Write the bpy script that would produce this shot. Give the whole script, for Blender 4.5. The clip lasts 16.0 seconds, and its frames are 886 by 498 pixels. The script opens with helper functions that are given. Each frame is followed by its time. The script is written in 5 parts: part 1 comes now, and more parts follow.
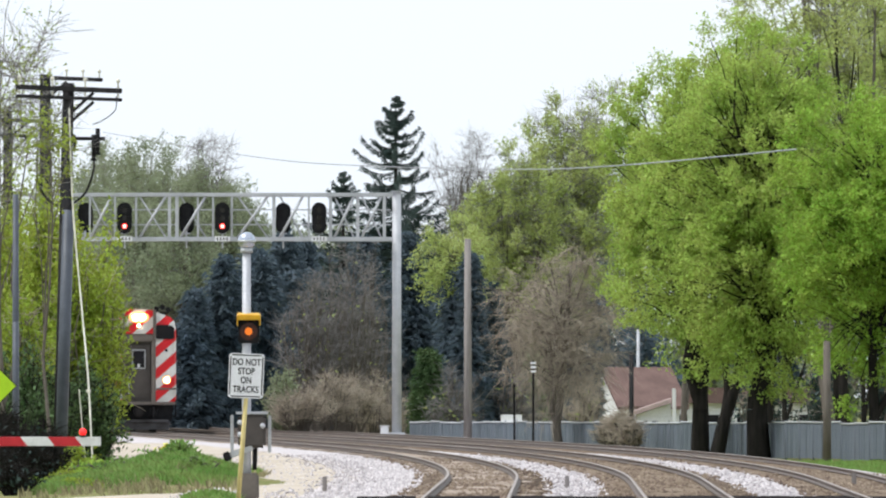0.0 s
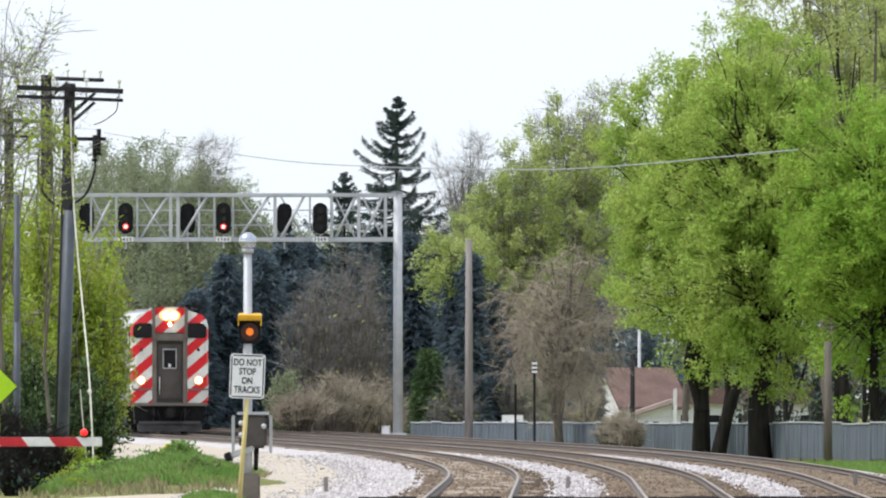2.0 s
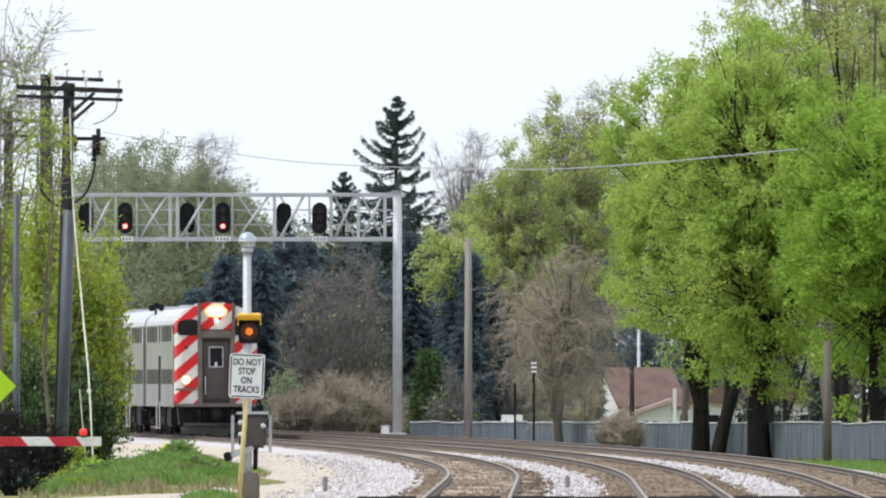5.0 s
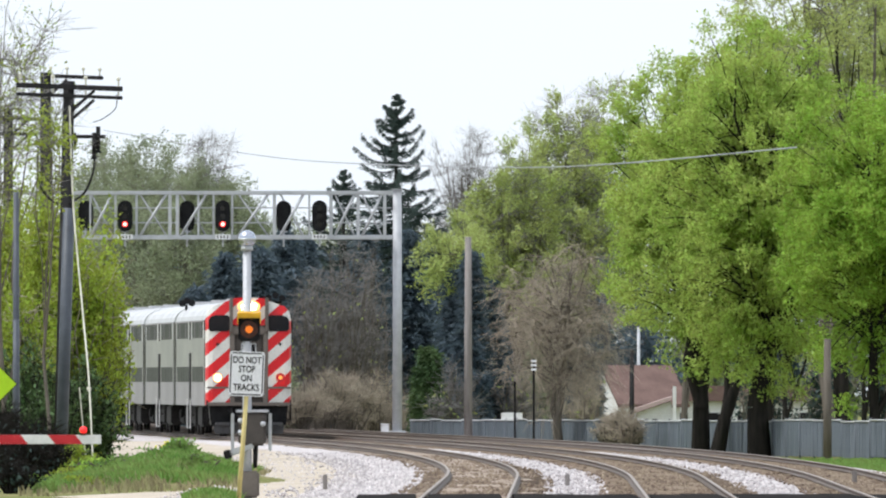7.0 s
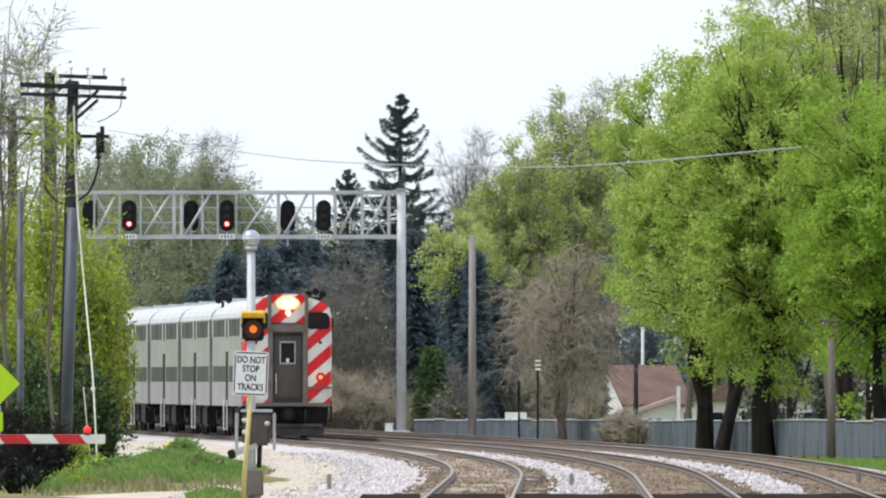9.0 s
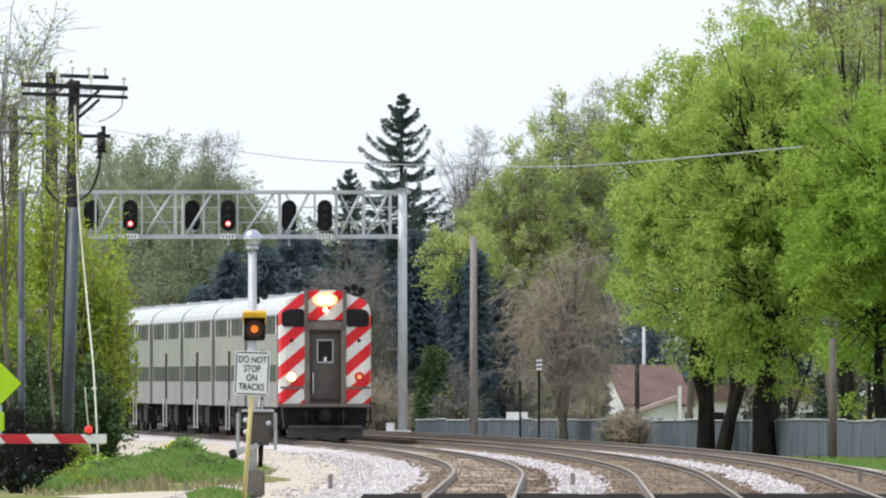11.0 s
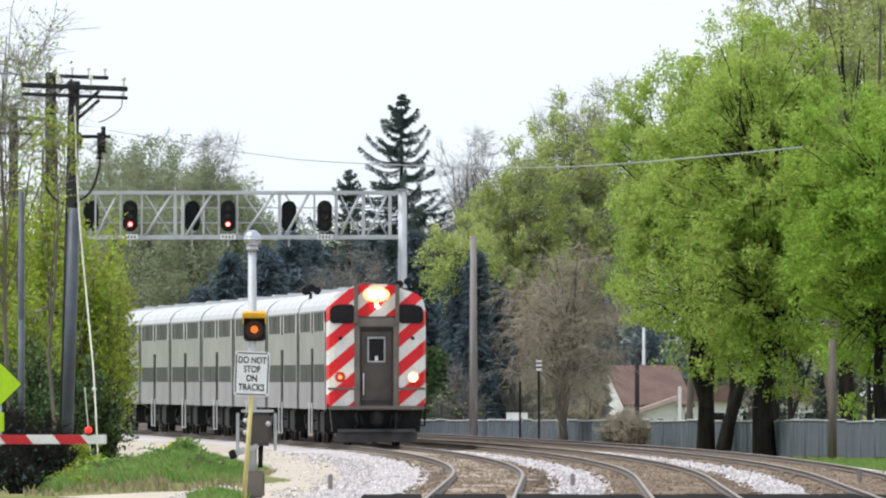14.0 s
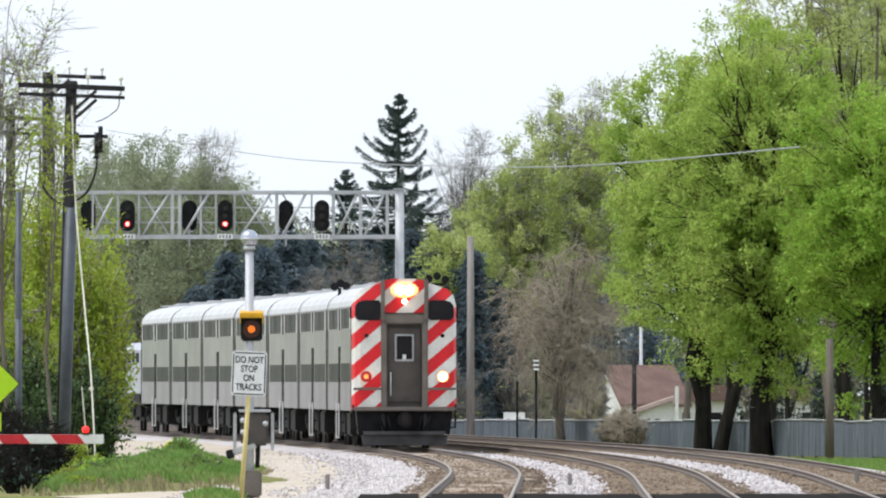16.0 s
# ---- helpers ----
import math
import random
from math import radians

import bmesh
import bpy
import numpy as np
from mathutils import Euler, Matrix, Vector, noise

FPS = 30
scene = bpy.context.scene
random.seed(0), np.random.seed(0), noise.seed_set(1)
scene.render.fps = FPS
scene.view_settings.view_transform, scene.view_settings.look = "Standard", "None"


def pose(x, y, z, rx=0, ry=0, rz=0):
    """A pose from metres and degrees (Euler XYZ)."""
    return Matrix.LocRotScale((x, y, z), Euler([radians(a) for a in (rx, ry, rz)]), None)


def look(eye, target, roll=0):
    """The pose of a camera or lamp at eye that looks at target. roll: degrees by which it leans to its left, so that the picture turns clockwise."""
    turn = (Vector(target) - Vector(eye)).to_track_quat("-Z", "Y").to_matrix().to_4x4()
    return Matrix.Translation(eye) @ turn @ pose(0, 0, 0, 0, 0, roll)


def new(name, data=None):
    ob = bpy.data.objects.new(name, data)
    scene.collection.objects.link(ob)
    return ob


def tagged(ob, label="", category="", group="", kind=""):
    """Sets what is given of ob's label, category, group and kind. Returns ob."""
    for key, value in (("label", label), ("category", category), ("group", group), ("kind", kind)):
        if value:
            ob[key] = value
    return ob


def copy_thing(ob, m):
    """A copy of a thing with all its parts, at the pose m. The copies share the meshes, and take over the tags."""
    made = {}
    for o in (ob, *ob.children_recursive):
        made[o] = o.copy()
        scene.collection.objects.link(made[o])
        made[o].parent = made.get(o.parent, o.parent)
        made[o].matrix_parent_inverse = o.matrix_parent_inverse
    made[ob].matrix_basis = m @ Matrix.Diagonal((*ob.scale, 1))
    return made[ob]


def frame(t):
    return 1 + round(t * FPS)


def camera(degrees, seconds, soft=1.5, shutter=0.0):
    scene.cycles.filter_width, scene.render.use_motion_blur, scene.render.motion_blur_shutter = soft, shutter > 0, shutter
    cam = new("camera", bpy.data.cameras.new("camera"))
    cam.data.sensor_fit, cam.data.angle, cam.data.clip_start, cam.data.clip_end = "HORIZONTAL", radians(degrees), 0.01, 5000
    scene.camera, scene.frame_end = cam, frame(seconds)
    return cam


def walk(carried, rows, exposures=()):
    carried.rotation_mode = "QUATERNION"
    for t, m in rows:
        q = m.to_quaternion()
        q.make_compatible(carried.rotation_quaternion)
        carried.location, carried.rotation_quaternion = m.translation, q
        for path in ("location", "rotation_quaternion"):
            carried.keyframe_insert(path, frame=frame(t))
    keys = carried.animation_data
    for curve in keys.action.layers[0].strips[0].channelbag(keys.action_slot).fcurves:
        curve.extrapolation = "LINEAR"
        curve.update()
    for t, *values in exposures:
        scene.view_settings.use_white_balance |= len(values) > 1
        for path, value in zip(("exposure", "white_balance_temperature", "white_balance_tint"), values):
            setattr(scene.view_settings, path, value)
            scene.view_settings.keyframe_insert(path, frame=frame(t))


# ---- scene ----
cam = camera(2.642, 16.0, soft=2.15)
EYE = (0.0, 0.0, 2.25)
# seconds, sideways and vertical drift of the tripod head in units of 1/34000 rad
DRIFT = [(0, 0, 0), (0.5, .5, 0), (1, 1.5, .5), (1.5, .3, 0), (2, 2, .7), (2.5, -.5, .7), (3, -.5, -.3), (3.5, -2.3, -.5),
         (4, -1.2, .2), (6.5, 2, -1.3), (7, .8, -3.5), (7.5, 2.3, -4), (8, 3, -2.3), (8.5, 7, -2.7), (9, 8, -4),
         (11.5, 11, -4.7), (12, 11.5, -6), (12.5, 11.5, -7), (13, 10, -5.5), (13.5, 10.5, -4.5), (14, 10, -3.5),
         (14.5, 9, -3.5), (15, 8.7, -5), (15.5, 7.5, -4.7), (16, 5, -4)]
walk(cam, [(t, pose(*EYE, 90 + math.degrees((237 + v) / 34000), 0, math.degrees(u / 34000))) for t, u, v in DRIFT],
     [(0, 0.0, 6270, 9.4), (16, 0.0, 6270, 9.4)])

# ---- light ----
SUN_EL, SUN_AZ = radians(58), radians(258)   # high on the left, a little behind the camera; azimuth clockwise from +y
world = bpy.data.worlds.new("sky")
scene.world = world
world.use_nodes = True
wn, wl = world.node_tree.nodes, world.node_tree.links
sky = wn.new("ShaderNodeTexSky")
sky.sky_type, sky.sun_disc = "NISHITA", False
sky.sun_elevation, sky.sun_rotation = SUN_EL, SUN_AZ
sky.dust_density, sky.air_density, sky.ozone_density = 6.0, 1.0, 0.6
haze = wn.new("ShaderNodeMixRGB")
haze.inputs[0].default_value = 0.72
haze.inputs[2].default_value = (12.2, 12.8, 13.4, 1)
wl.new(sky.outputs[0], haze.inputs[1])
wl.new(haze.outputs[0], wn["Background"].inputs[0])
wn["Background"].inputs[1].default_value = 0.11
sun = new("sun", bpy.data.lights.new("sun", "SUN"))
sun.data.energy, sun.data.angle, sun.data.color = 2.6, radians(1.5), (1.0, 0.98, 0.93)
sd = Vector((math.sin(SUN_AZ) * math.cos(SUN_EL), math.cos(SUN_AZ) * math.cos(SUN_EL), math.sin(SUN_EL)))
sun.matrix_world = look(sd * 300, (0, 0, 0))


# ---- materials ----
def mat(name, col, col2=None, rough=0.7, metal=0.0, scale=3.0, bump=0.0, rand=0.0, island=0.0, grime=0.0, stretch=None):
    """Principled surface: two tones of coarse noise, fine grain, bump, and a tone shift from object to object or piece to piece."""
    m = bpy.data.materials.new(name)
    m.use_nodes = True
    n, l = m.node_tree.nodes, m.node_tree.links
    p = n["Principled BSDF"]
    p.inputs["Roughness"].default_value, p.inputs["Metallic"].default_value = rough, metal
    p.inputs["Specular IOR Level"].default_value = 0.0 if rough >= 0.85 else 0.15 if rough > 0.5 else 0.35
    tc = n.new("ShaderNodeTexCoord")
    src = tc.outputs["Object"]
    if stretch:
        mp = n.new("ShaderNodeMapping")
        mp.inputs["Scale"].default_value = stretch
        l.new(src, mp.inputs[0])
        src = mp.outputs[0]
    a, b = n.new("ShaderNodeTexNoise"), n.new("ShaderNodeTexNoise")
    a.inputs["Scale"].default_value, a.inputs["Detail"].default_value = scale, 5
    b.inputs["Scale"].default_value, b.inputs["Detail"].default_value = scale * 9, 4
    l.new(src, a.inputs[0]), l.new(src, b.inputs[0])
    ramp = n.new("ShaderNodeValToRGB")
    ramp.color_ramp.elements[0].position, ramp.color_ramp.elements[1].position = 0.35, 0.65
    c2 = col2 or tuple(x * 0.75 for x in col)
    ramp.color_ramp.elements[0].color, ramp.color_ramp.elements[1].color = (*col, 1), (*c2, 1)
    l.new(a.outputs[0], ramp.inputs[0])
    hsv = n.new("ShaderNodeHueSaturation")
    l.new(ramp.outputs[0], hsv.inputs["Color"])
    val = n.new("ShaderNodeMapRange")
    val.inputs["To Min"].default_value, val.inputs["To Max"].default_value = 0.82, 1.15
    l.new(b.outputs[0], val.inputs[0])
    out = val.outputs[0]
    if rand or island:
        if island:
            r = n.new("ShaderNodeNewGeometry").outputs["Random Per Island"]
        else:
            r = n.new("ShaderNodeObjectInfo").outputs["Random"]
        k = rand or island
        rr = n.new("ShaderNodeMapRange")
        rr.inputs["To Min"].default_value, rr.inputs["To Max"].default_value = 1 - k, 1 + k
        l.new(r, rr.inputs[0])
        mul = n.new("ShaderNodeMath")
        mul.operation = "MULTIPLY"
        l.new(out, mul.inputs[0]), l.new(rr.outputs[0], mul.inputs[1])
        out = mul.outputs[0]
        if island:
            hh = n.new("ShaderNodeMapRange")
            hh.inputs["To Min"].default_value, hh.inputs["To Max"].default_value = 0.485, 0.515
            l.new(r, hh.inputs[0]), l.new(hh.outputs[0], hsv.inputs["Hue"])
    l.new(out, hsv.inputs["Value"])
    l.new(hsv.outputs[0], p.inputs["Base Color"])
    if bump:
        bp = n.new("ShaderNodeBump")
        bp.inputs["Strength"].default_value, bp.inputs["Distance"].default_value = bump, 0.03
        l.new(b.outputs[0], bp.inputs["Height"]), l.new(bp.outputs[0], p.inputs["Normal"])
    return m


def leaf_mat(name, col, col2, glow=0.45):
    """Thin leaves: part of the light comes through; tone varies leaf by leaf and over the crown."""
    m = mat(name, col, col2, rough=0.55, scale=0.35, island=0.35)
    n, l = m.node_tree.nodes, m.node_tree.links
    p = n["Principled BSDF"]
    tr, mix = n.new("ShaderNodeBsdfTranslucent"), n.new("ShaderNodeMixShader")
    l.new(p.inputs["Base Color"].links[0].from_socket, tr.inputs[0])
    mix.inputs[0].default_value = glow
    l.new(p.outputs[0], mix.inputs[1]), l.new(tr.outputs[0], mix.inputs[2])
    l.new(mix.outputs[0], n["Material Output"].inputs[0])
    return m


def glow_mat(name, col, strength):
    m = bpy.data.materials.new(name)
    m.use_nodes = True
    p = m.node_tree.nodes["Principled BSDF"]
    p.inputs["Base Color"].default_value = (*col, 1)
    p.inputs["Emission Color"].default_value = (*col, 1)
    p.inputs["Emission Strength"].default_value = strength
    return m


def stripe_mat(name):
    """Red and silver-white diagonal warning stripes, rising to +x, 0.9 m apart in height, with dirt."""
    m = mat(name, (0.74, 0.73, 0.70), (0.58, 0.57, 0.54), rough=0.4, scale=1.5)
    n, l = m.node_tree.nodes, m.node_tree.links
    p = n["Principled BSDF"]
    white = p.inputs["Base Color"].links[0].from_socket
    sep = n.new("ShaderNodeSeparateXYZ")
    l.new(n["Texture Coordinate"].outputs["Object"], sep.inputs[0])
    a, b, c, d = (n.new("ShaderNodeMath") for _ in range(4))
    a.operation, b.operation, c.operation, d.operation = "MULTIPLY_ADD", "MULTIPLY_ADD", "FRACT", "LESS_THAN"
    l.new(sep.outputs[0], a.inputs[0]), l.new(sep.outputs[2], a.inputs[2])
    a.inputs[1].default_value = -0.86
    l.new(a.outputs[0], b.inputs[0])
    b.inputs[1].default_value, b.inputs[2].default_value = 1 / 0.9, 0.30
    l.new(b.outputs[0], c.inputs[0]), l.new(c.outputs[0], d.inputs[0])
    d.inputs[1].default_value = 0.5
    mix = n.new("ShaderNodeMixRGB")
    mix.inputs[2].default_value = (0.60, 0.012, 0.018, 1)
    l.new(d.outputs[0], mix.inputs[0]), l.new(white, mix.inputs[1])
    l.new(mix.outputs[0], p.inputs["Base Color"])
    return m


M = {
    "grass": mat("grass_ground", (0.12, 0.17, 0.04), (0.25, 0.21, 0.125), rough=0.95, scale=0.3, bump=0.5),
    "ballast": mat("pale_ballast", (0.565, 0.535, 0.545), (0.43, 0.395, 0.395), rough=0.95, scale=0.9, bump=0.9),
    "dirt": mat("brown_track_dirt", (0.145, 0.108, 0.078), (0.27, 0.22, 0.172), rough=0.95, scale=0.7, bump=0.8),
    "palebed": mat("beige_track_ballast", (0.42, 0.36, 0.31), (0.25, 0.195, 0.15), rough=0.95, scale=0.8, bump=0.9),
    "bedstone": mat("soiled_stone", (0.26, 0.205, 0.16), (0.15, 0.112, 0.084), rough=0.95, island=0.35),
    "sand": mat("sandy_verge", (0.53, 0.47, 0.40), (0.42, 0.365, 0.30), rough=0.95, scale=0.5, bump=0.6),
    "stone": mat("ballast_stone", (0.565, 0.53, 0.535), (0.39, 0.355, 0.355), rough=0.9, island=0.3),
    "rail": mat("rusty_rail", (0.15, 0.115, 0.095), (0.10, 0.077, 0.065), rough=0.6, metal=0.3, scale=2),
    "railtop": mat("worn_rail_top", (0.34, 0.30, 0.27), rough=0.6, metal=0.2),
    "tie": mat("weathered_tie", (0.15, 0.115, 0.09), (0.24, 0.19, 0.15), rough=0.95, scale=4, rand=0.3),
    "asphalt": mat("asphalt", (0.022, 0.022, 0.024), (0.038, 0.036, 0.034), rough=0.9, scale=0.8, bump=0.5),
    "galv": mat("galvanised_steel", (0.52, 0.53, 0.56), (0.43, 0.44, 0.47), rough=0.55, metal=0.25, scale=2),
    "alu": mat("dull_aluminium", (0.55, 0.56, 0.57), (0.42, 0.43, 0.44), rough=0.45, metal=0.6, scale=4),
    "black": mat("black_paint", (0.006, 0.006, 0.008), (0.014, 0.014, 0.015), rough=0.55, scale=4),
    "darksteel": mat("sooty_steel", (0.008, 0.008, 0.009), (0.019, 0.017, 0.017), rough=0.7, scale=3),
    "wood": mat("grey_pole_wood", (0.044, 0.043, 0.044), (0.030, 0.029, 0.031), rough=0.9, scale=2, stretch=(6, 6, .6), bump=0.4),
    "palewood": mat("pale_pole_wood", (0.29, 0.27, 0.26), (0.22, 0.20, 0.19), rough=0.9, scale=2, stretch=(6, 6, .6)),
    "conduit": mat("grey_conduit", (0.082, 0.094, 0.118), (0.055, 0.064, 0.080), rough=0.5, scale=2),
    "cream": mat("cream_plastic", (0.72, 0.70, 0.60), rough=0.6),
    "white": mat("white_paint", (0.78, 0.78, 0.78), (0.68, 0.68, 0.67), rough=0.5, scale=3),
    "signwhite": mat("reflective_white_sheet", (0.80, 0.80, 0.82), (0.72, 0.72, 0.74), rough=0.4, scale=5),
    "red": mat("red_paint", (0.55, 0.025, 0.035), (0.45, 0.02, 0.03), rough=0.45),
    "yellow": mat("yellow_paint", (0.72, 0.42, 0.02), (0.62, 0.34, 0.02), rough=0.5),
    "paleyellow": mat("faded_yellow_post", (0.62, 0.52, 0.22), (0.52, 0.43, 0.2), rough=0.6),
    "lime": mat("fluorescent_lime", (0.44, 0.70, 0.015), (0.40, 0.62, 0.015), rough=0.5),
    "steel": mat("stainless_side", (0.30, 0.305, 0.272), (0.235, 0.24, 0.215), rough=0.45, metal=0.35, scale=0.8, stretch=(1, .3, 1)),
    "flute": mat("fluted_stainless", (0.29, 0.28, 0.29), (0.23, 0.222, 0.23), rough=0.5, metal=0.2, scale=0.8, stretch=(1, .3, 1)),
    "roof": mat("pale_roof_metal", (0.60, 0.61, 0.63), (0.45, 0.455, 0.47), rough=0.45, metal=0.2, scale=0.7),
    "cabgrey": mat("brown_grey_steel", (0.088, 0.076, 0.068), (0.064, 0.055, 0.050), rough=0.5, metal=0.2, scale=2),
    "cabframe": mat("grey_cab_frame", (0.175, 0.15, 0.132), (0.125, 0.107, 0.095), rough=0.5, metal=0.2, scale=2),
    "glass": mat("dark_window_glass", (0.012, 0.013, 0.016), (0.024, 0.021, 0.023), rough=0.12, scale=1),
    "band": mat("tinted_window_glass", (0.034, 0.038, 0.032), (0.062, 0.068, 0.056), rough=0.6, scale=1),
    "pilot": mat("worn_pilot_steel", (0.075, 0.075, 0.08), (0.045, 0.044, 0.045), rough=0.6, metal=0.2, scale=2),
    "stripe": stripe_mat("red_white_stripes"),
    "loco": mat("loco_blue_grey", (0.42, 0.44, 0.50), (0.36, 0.37, 0.42), rough=0.45, scale=0.8),
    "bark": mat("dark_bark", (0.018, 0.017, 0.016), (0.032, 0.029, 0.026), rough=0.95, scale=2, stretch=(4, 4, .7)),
    "greybark": mat("grey_bark", (0.17, 0.15, 0.13), (0.12, 0.105, 0.09), rough=0.95, scale=2, stretch=(4, 4, .7)),
    "twig": mat("brown_twigs", (0.42, 0.365, 0.295), (0.33, 0.285, 0.23), rough=0.95, scale=1, island=0.25),
    "greytwig": mat("grey_twigs", (0.26, 0.25, 0.24), (0.20, 0.19, 0.185), rough=0.95, scale=1, island=0.25),
    "maple": leaf_mat("maple_leaves", (0.335, 0.465, 0.095), (0.45, 0.545, 0.145), 0.55),
    "lime_leaf": leaf_mat("young_leaves", (0.265, 0.42, 0.06), (0.36, 0.49, 0.09), 0.55),
    "olive": leaf_mat("olive_buds", (0.36, 0.44, 0.13), (0.45, 0.50, 0.19)),
    # greyed leaf tone; a little distance haze is put into it
    "hazy": leaf_mat("haze_toned_buds", (0.225, 0.265, 0.155), (0.29, 0.32, 0.205)),
    "shrub": leaf_mat("yellow_green_leaves", (0.26, 0.345, 0.045), (0.36, 0.42, 0.07)),
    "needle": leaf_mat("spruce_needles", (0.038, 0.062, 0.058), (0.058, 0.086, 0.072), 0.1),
    # paler and bluer than cedar: distance haze is mixed into the colour
    "cedar": leaf_mat("hazed_cedar_sprays", (0.08, 0.117, 0.147), (0.107, 0.143, 0.165), 0.4),
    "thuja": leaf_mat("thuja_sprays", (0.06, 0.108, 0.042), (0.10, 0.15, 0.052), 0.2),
    "blade": leaf_mat("grass_blades", (0.145, 0.285, 0.06), (0.245, 0.325, 0.10)),
    "straw": leaf_mat("dry_grass", (0.32, 0.285, 0.16), (0.25, 0.23, 0.125)),
    "flower": leaf_mat("yellow_flowers", (0.75, 0.70, 0.03), (0.70, 0.62, 0.03)),
    "slat": mat("grey_fence_slat", (0.125, 0.15, 0.175), (0.10, 0.12, 0.14), rough=0.7, scale=0.6, island=0.12),
    "shingle": mat("brown_shingles", (0.20, 0.135, 0.12), (0.155, 0.105, 0.095), rough=0.9, scale=1.5, bump=0.4),
    "pinkroof": mat("faded_pink_shingles", (0.50, 0.38, 0.36), (0.42, 0.32, 0.305), rough=0.9, scale=1.5, bump=0.4),
    "siding": mat("white_siding", (0.76, 0.76, 0.75), (0.68, 0.68, 0.67), rough=0.6, scale=1),
    "red_lamp": glow_mat("lit_red_lens", (0.9, 0.02, 0.02), 1.0),
    "red_core": glow_mat("red_lamp_core", (1.0, 0.24, 0.2), 5.0),
    "amber_lamp": glow_mat("lit_amber_lens", (1.0, 0.22, 0.01), 0.34),
    "yellow_lamp": glow_mat("lit_yellow_lens", (1.0, 0.50, 0.03), 3.0),
    "headlamp": glow_mat("lit_headlamp", (1.0, 0.78, 0.48), 24.0),
    # next two: glare round the train's lamps, painted as glowing surfaces
    "lamprim": glow_mat("glare_outer", (1.0, 0.42, 0.14), 1.9),
    "glaremid": glow_mat("glare_inner", (1.0, 0.60, 0.28), 4.0),
    "dimlamp": glow_mat("dim_headlamp", (1.0, 0.36, 0.08), 0.7),
    "darklens": mat("dark_lens", (0.03, 0.028, 0.026), rough=0.2),
    "darkamber": mat("unlit_amber_lens", (0.055, 0.014, 0.006), rough=0.2),
    "plumage": mat("brown_plumage", (0.022, 0.018, 0.016), (0.04, 0.034, 0.03), rough=0.9, scale=20),
    "ink": mat("black_ink", (0.02, 0.02, 0.022), rough=0.6),
    "globe": mat("silver_ball", (0.50, 0.54, 0.62), (0.44, 0.47, 0.54), rough=0.25, metal=0.8),
}
M["glass"].node_tree.nodes["Principled BSDF"].inputs["Specular IOR Level"].default_value = 0.1


# ---- building helpers ----
def thing(name, x, y, z, label, category, group="", kind="", rz=0.0):
    ob = new(name)
    ob.empty_display_size = 0.3
    ob.matrix_world = pose(x, y, z, 0, 0, rz)
    return tagged(ob, label, category, group, kind)


def part(name, bm, material, parent=None, label="", at=None):
    """Links a bmesh or a mesh as ONE mesh object under its parent."""
    if isinstance(bm, bmesh.types.BMesh):
        me = bpy.data.meshes.new(name)
        bm.normal_update()
        bm.to_mesh(me)
        bm.free()
    else:
        me = bm
    for k in (material if isinstance(material, tuple) else (material,)):
        if M[k].name not in me.materials:
            me.materials.append(M[k])
    ob = new(name, me)
    ob.parent = parent
    if at is not None:
        ob.matrix_basis = at
    if label:
        ob["label"] = label
    return ob


def box(bm, cx, cy, cz, sx, sy, sz, bevel=0.0, rx=0, ry=0, rz=0, mi=0):
    g = bmesh.ops.create_cube(bm, size=1, matrix=pose(cx, cy, cz, rx, ry, rz) @ Matrix.Diagonal((sx, sy, sz, 1)))
    vs = g["verts"]
    for f in {f for v in vs for f in v.link_faces}:
        f.material_index = mi
    if bevel:
        bmesh.ops.bevel(bm, geom=list({e for v in vs for e in v.link_edges}), offset=bevel, segments=2, affect="EDGES", clamp_overlap=True)
    return bm


def rod(bm, p0, p1, r0, r1=None, n=8, mi=0):
    p0, p1 = Vector(p0), Vector(p1)
    d = p1 - p0
    g = bmesh.ops.create_cone(bm, cap_ends=True, segments=n, radius1=r0, radius2=r0 if r1 is None else r1, depth=d.length,
                              matrix=Matrix.Translation((p0 + p1) / 2) @ d.to_track_quat("Z", "Y").to_matrix().to_4x4())
    for f in {f for v in g["verts"] for f in v.link_faces}:
        f.material_index = mi
        f.smooth = len(f.verts) == 4
    return bm


def ball(bm, x, y, z, r, sx=1, sy=1, sz=1):
    g = bmesh.ops.create_uvsphere(bm, u_segments=20, v_segments=12, radius=r, matrix=pose(x, y, z) @ Matrix.Diagonal((sx, sy, sz, 1)))
    for f in {f for v in g["verts"] for f in v.link_faces}:
        f.smooth = True
    return bm


def prism(bm, outline, y0, y1, axis="y"):
    """A flat outline of (x, z) pairs drawn out from y0 to y1."""
    a = [bm.verts.new((x, y0, z)) for x, z in outline]
    b = [bm.verts.new((x, y1, z)) for x, z in outline]
    bm.faces.new(a)
    bm.faces.new(b[::-1])
    n = len(outline)
    for i in range(n):
        bm.faces.new((a[i], b[i], b[(i + 1) % n], a[(i + 1) % n]))
    bmesh.ops.recalc_face_normals(bm, faces=bm.faces[:])
    return bm


def B():
    return bmesh.new()


